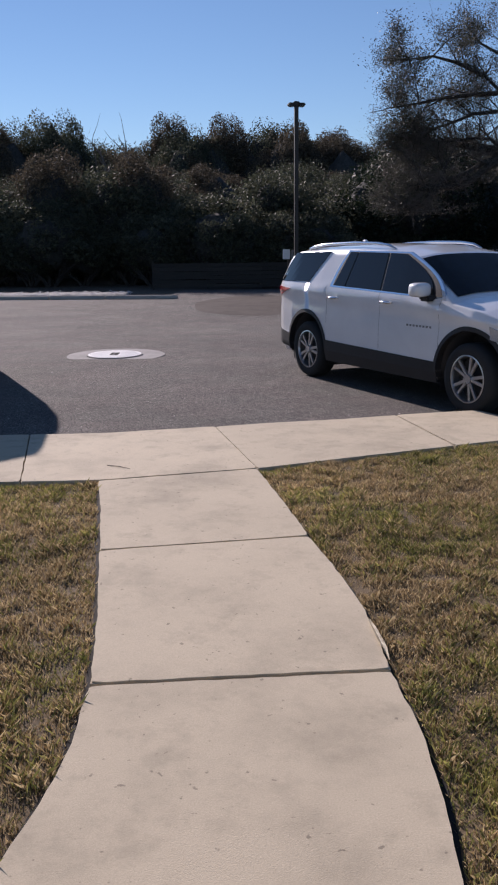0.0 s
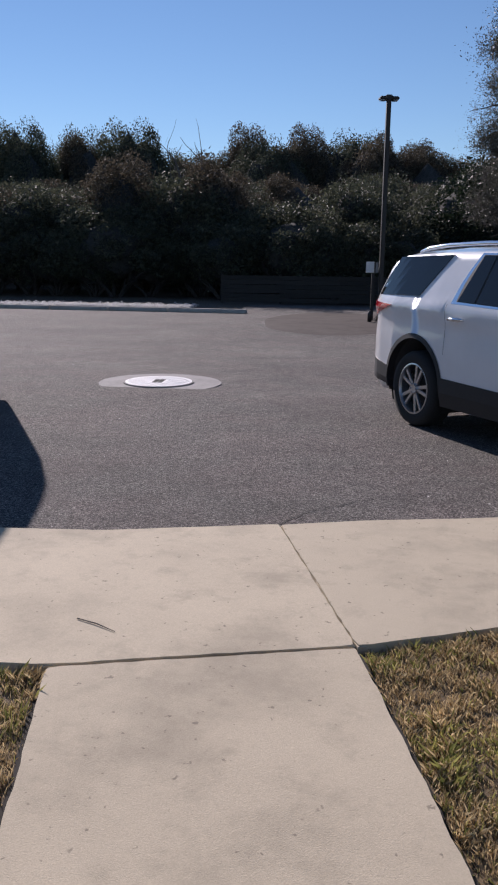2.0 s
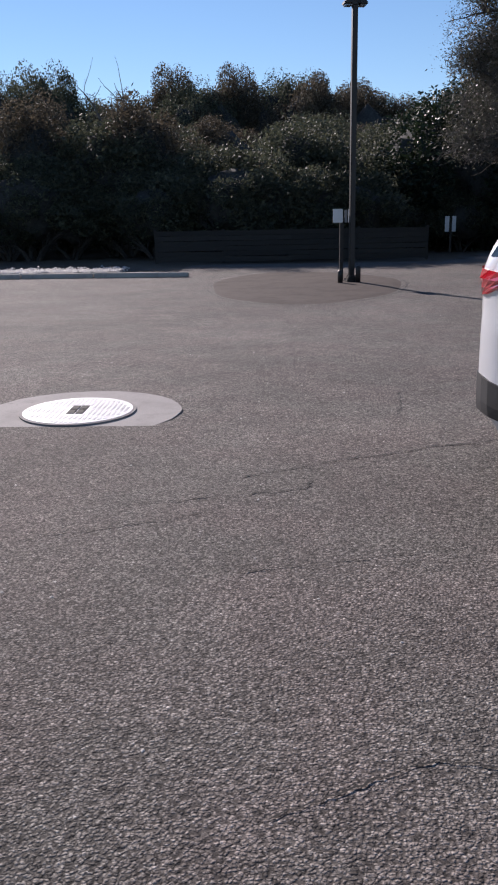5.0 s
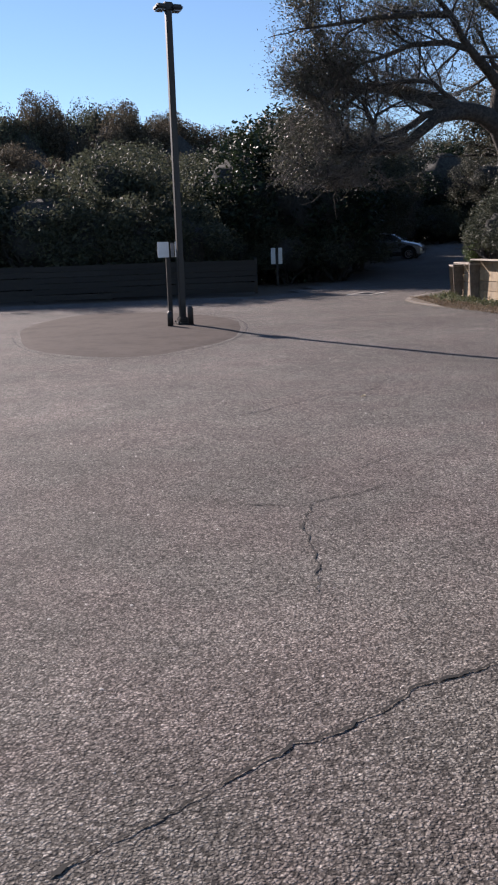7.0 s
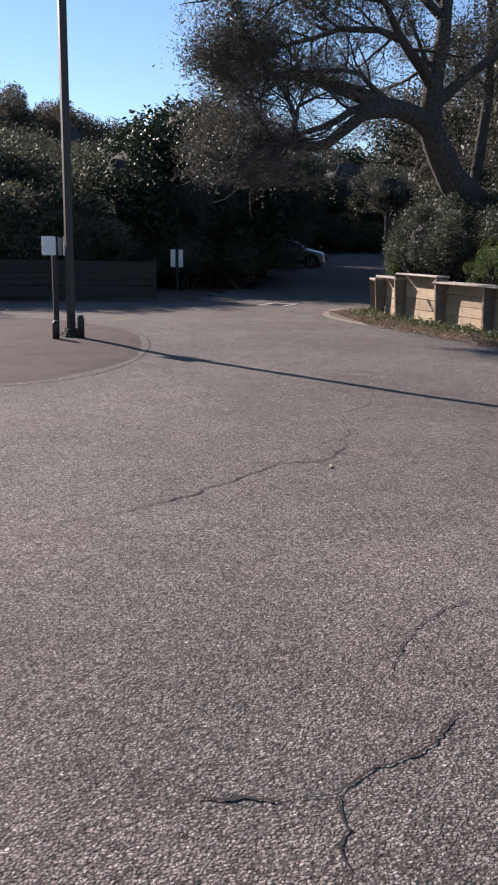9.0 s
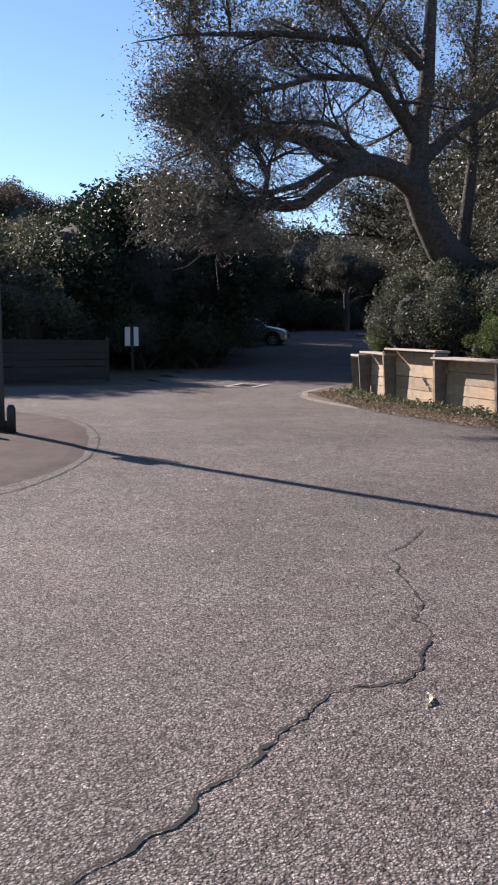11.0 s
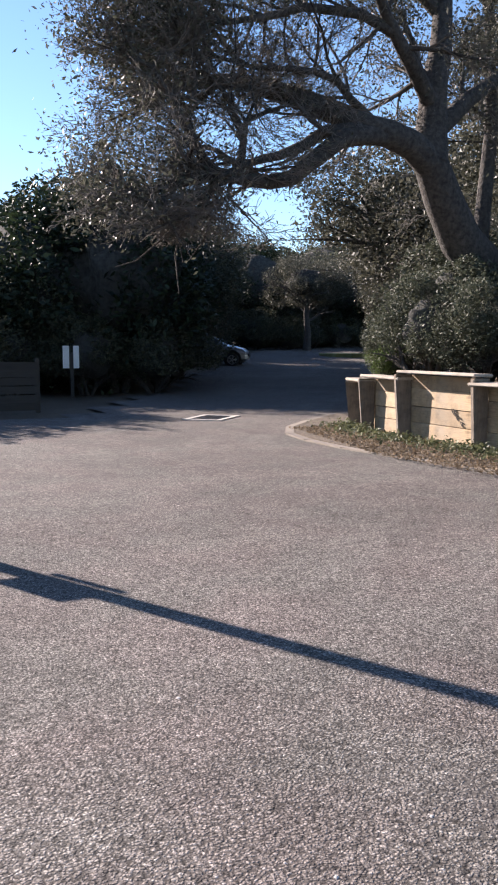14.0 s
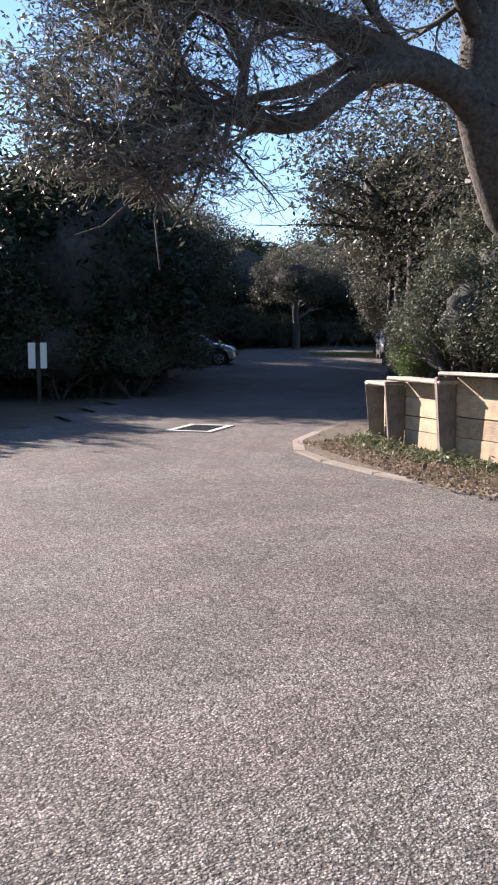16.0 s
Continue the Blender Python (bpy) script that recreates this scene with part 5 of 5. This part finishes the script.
def plant(kind, x, y, z, scale, turn, tall=1.0):
    ob = proto[kind]
    m = pose(x, y, z, 0, 0, turn) @ Matrix.Diagonal((scale, scale, scale * tall, 1))
    if y > 36:
        x, y = x - 0.0248 * y + 0.26, y - 0.28
        m = pose(x, y, z + lot_z(x, min(y, 125)) - 0.05, 0, 0, turn) @ Matrix.Diagonal((scale, scale, scale * tall, 1))
    if kind not in placed:
        placed.add(kind)
        ob.matrix_world = m
        return ob
    made = copy_thing(ob, Matrix())
    made.matrix_world = m
    made["group"] = ob["group"] = {"thicket_tree": "thicket", "shrub": "shrubs", "broadleaf_tree": "roadside trees", "oak_tree": "far oaks"}.get(ob.name.split(".")[0], "trees")
    return made


rt = random.Random(33)
# far wooded ridge; heights follow its uneven skyline
for x, h in ((-42, 14.6), (-37, 15.0), (-31.7, 15.2), (-26.3, 14.6), (-21, 15.0), (-17.6, 12.4), (-15, 11.2), (-12, 11.6), (-9.9, 13.7), (-7.3, 12.8), (-4.7, 13.3), (-0.8, 13.7), (2, 12.8), (4.6, 12.2), (7.3, 11.5), (9.9, 10.9), (14.2, 10.4), (18, 10.4), (22, 10.6)):
    plant(rt.choice("hhi"), x + 1.85, 85 + rt.uniform(-2, 2), 0, 1.45, rt.uniform(0, 360), h * 1.06 / 6.3 / 1.45)
    plant(rt.choice("hi"), x + 3.4, 81 + rt.uniform(-2, 2), 0, 1.5, rt.uniform(0, 360), h * 0.93 / 6.3 / 1.5)
for k in range(15):
    plant(rt.choice("hi"), -30 + k * 3.1 + rt.uniform(-0.8, 0.8), 61 + rt.uniform(-1.5, 1.5), 0, rt.uniform(1.1, 1.3), rt.uniform(0, 360))
for k in range(18):
    plant(rt.choice("hi"), -31 + k * 2.7 + rt.uniform(-0.8, 0.8), 64 + rt.uniform(-1.5, 1.5), 0, rt.uniform(1.15, 1.35), rt.uniform(0, 360), rt.uniform(0.9, 1.05))
# middle of the slope
for k in range(17):
    x = -26 + k * 2.5
    plant(rt.choice("hia"), x + rt.uniform(-0.7, 0.7), 53 + rt.uniform(-2, 2), 0, rt.uniform(0.95, 1.2), rt.uniform(0, 360), rt.uniform(0.85, 1.05))
# its front edge
for k in range(17):
    x = -24 + k * 1.7
    plant("c", x + rt.uniform(-0.4, 0.4), (45.2 if x < -3 else 42.8) + rt.uniform(-0.8, 0.8), 0, rt.uniform(1.05, 1.6), rt.uniform(0, 360))
for k in range(14):
    x = -25 + k * 2.4
    plant(rt.choice("aab"), x + rt.uniform(-0.6, 0.6), 47.5 + rt.uniform(-1, 1), 0, rt.uniform(0.8, 1.12), rt.uniform(0, 360), rt.uniform(0.8, 1.1))
# dark trees left of the road
for x, y, s in ((9.6, 47.8, 1.25), (6.8, 49.0, 1.2), (10.6, 50.9, 1.35), (10.4, 55.4, 1.45), (11.0, 62, 1.55), (16.2, 68, 1.3), (19.5, 76, 1.4), (8.5, 56, 1.25), (10.5, 63, 1.35), (23, 84, 1.5)):
    plant("d", x, y, 0, s, rt.uniform(0, 360))
for x, y, s in ((6.0, 47.4, 0.9), (8.2, 46.8, 0.9), (10.4, 46.8, 0.9), (11.2, 48.4, 0.95), (10.9, 51.4, 1.0), (11.4, 54.4, 1.0), (11.6, 57.9, 1.1), (15.0, 66, 1.2), (19.0, 72, 1.2), (22, 78, 1.3), (25, 84, 1.3)):
    plant("c", x, y, 0, s, rt.uniform(0, 360))
# trees right of the road and closing its far end
for x, y, s in ((19.6, 41.0, 1.05), (23.0, 44.5, 1.25), (23.5, 41, 1.4), (25.5, 49, 1.5), (30, 54, 1.5), (26, 45, 1.9), (30, 46, 2.0), (17.8, 38.0, 1.2), (19.5, 36, 1.15), (24, 34, 1.25), (16.5, 31.5, 0.95), (15.5, 27.5, 1.0)):
    plant("g", x, y, 0.6, s, rt.uniform(0, 360))
for k in range(13):
    plant("a", 26 + k * 4.0, 108 - k * 2.2 + rt.uniform(-3, 3), -1.2, rt.uniform(1.9, 2.4), rt.uniform(0, 360))
for k in range(11):
    plant(rt.choice("gda"), 22 + k * 4.0, 98 - k * 2.2 + rt.uniform(-3, 3), 0.9, rt.uniform(1.2, 1.6), rt.uniform(0, 360))
for k in range(14):
    plant("c", 30 + k * 2.6, 100 - k * 1.2, -0.7, rt.uniform(1.5, 2.0), rt.uniform(0, 360))
for x, y, s in ((33, 62, 1.1), (36, 70, 1.2), (30, 55, 0.9), (40, 64, 1.3)):
    plant("g", x, y, 0.6, s, rt.uniform(0, 360))
for x, y, s in ((18.9, 45.5, 1.5), (22.8, 51.5, 1.5), (27.3, 58.5, 1.4), (18.5, 36.5, 1.8), (23, 38, 2.1), (34, 80, 1.3), (11.9, 53, 1.35), (15.6, 61.5, 1.4), (19.8, 69, 1.45)):
    plant("k", x, y, 0, s, rt.uniform(0, 360))
for k in range(9):
    plant("a", 27 + k * 3.0, 90 + rt.uniform(-2, 2), -0.8, rt.uniform(1.2, 1.5), rt.uniform(0, 360))
    plant("c", 25.5 + k * 2.8, 84 + rt.uniform(-1, 1), -0.3, rt.uniform(1.0, 1.4), rt.uniform(0, 360))
# shrubs behind the wall
for x, y, s in ((10.25, 32.8, 1.1), (10.6, 31.7, 1.0), (11.2, 33.4, 1.5), (11.9, 32.4, 1.4), (10.6, 34.2, 0.75), (13.0, 31.7, 1.5), (12.5, 34.2, 1.7), (11.3, 30.9, 1.25), (13.4, 33, 1.8), (10.75, 32.1, 1.25), (12.2, 30.4, 1.3)):
    plant("e", x, y, 0.62, s, rt.uniform(0, 360))
for x, y, s in ((11.0, 30.5, 1.0), (12.2, 29.9, 1.2), (10.9, 28.9, 0.9), (12.9, 28.5, 1.3), (10.2, 33.8, 0.55), (10.2, 29.4, 0.7), (10.3, 28.3, 0.85), (10.35, 30.4, 0.5)):
    plant("f", x, y, 0.64, s, rt.uniform(0, 360))


# ---- cars in the shade up the road ----
vehicle(heading(15.5, 62.3, 0.85, -0.53, lot_z(17.7, 59.3)), "silver_paint", "pale pickup-like SUV parked in the shade of the trees", "car", 0.95)
vehicle(heading(28.8, 63.5, -0.5, -0.86, lot_z(30, 64)), "grey_paint", "dark car parked at the roadside beyond the shrubs", "car", 0.92)
vehicle(heading(31.5, 68.0, -0.5, -0.86, lot_z(33, 68)), "grey_paint", "dark car parked at the roadside beyond the shrubs", "car", 0.92)


def dead_snag(x, y, z, h, lean):
    """A bare dead branch standing out of the thicket's skyline."""
    rnd = random.Random(int(x * 10))
    rows, tips = [], []
    grow(rnd, rows, Vector((x, y, z)), Vector((lean, 0, 1)), h, 0.17, 2, tips, 0.0, 1.0)
    ob = limb_mesh("dead_branch", rows, "twig", None)
    tagged(ob, "bare dead branch rising out of the thicket", "branch")


dead_snag(-11.9, 62.0, 5.6, 3.6, -0.12)
dead_snag(-9.9, 62.0, 5.6, 3.4, -0.2)
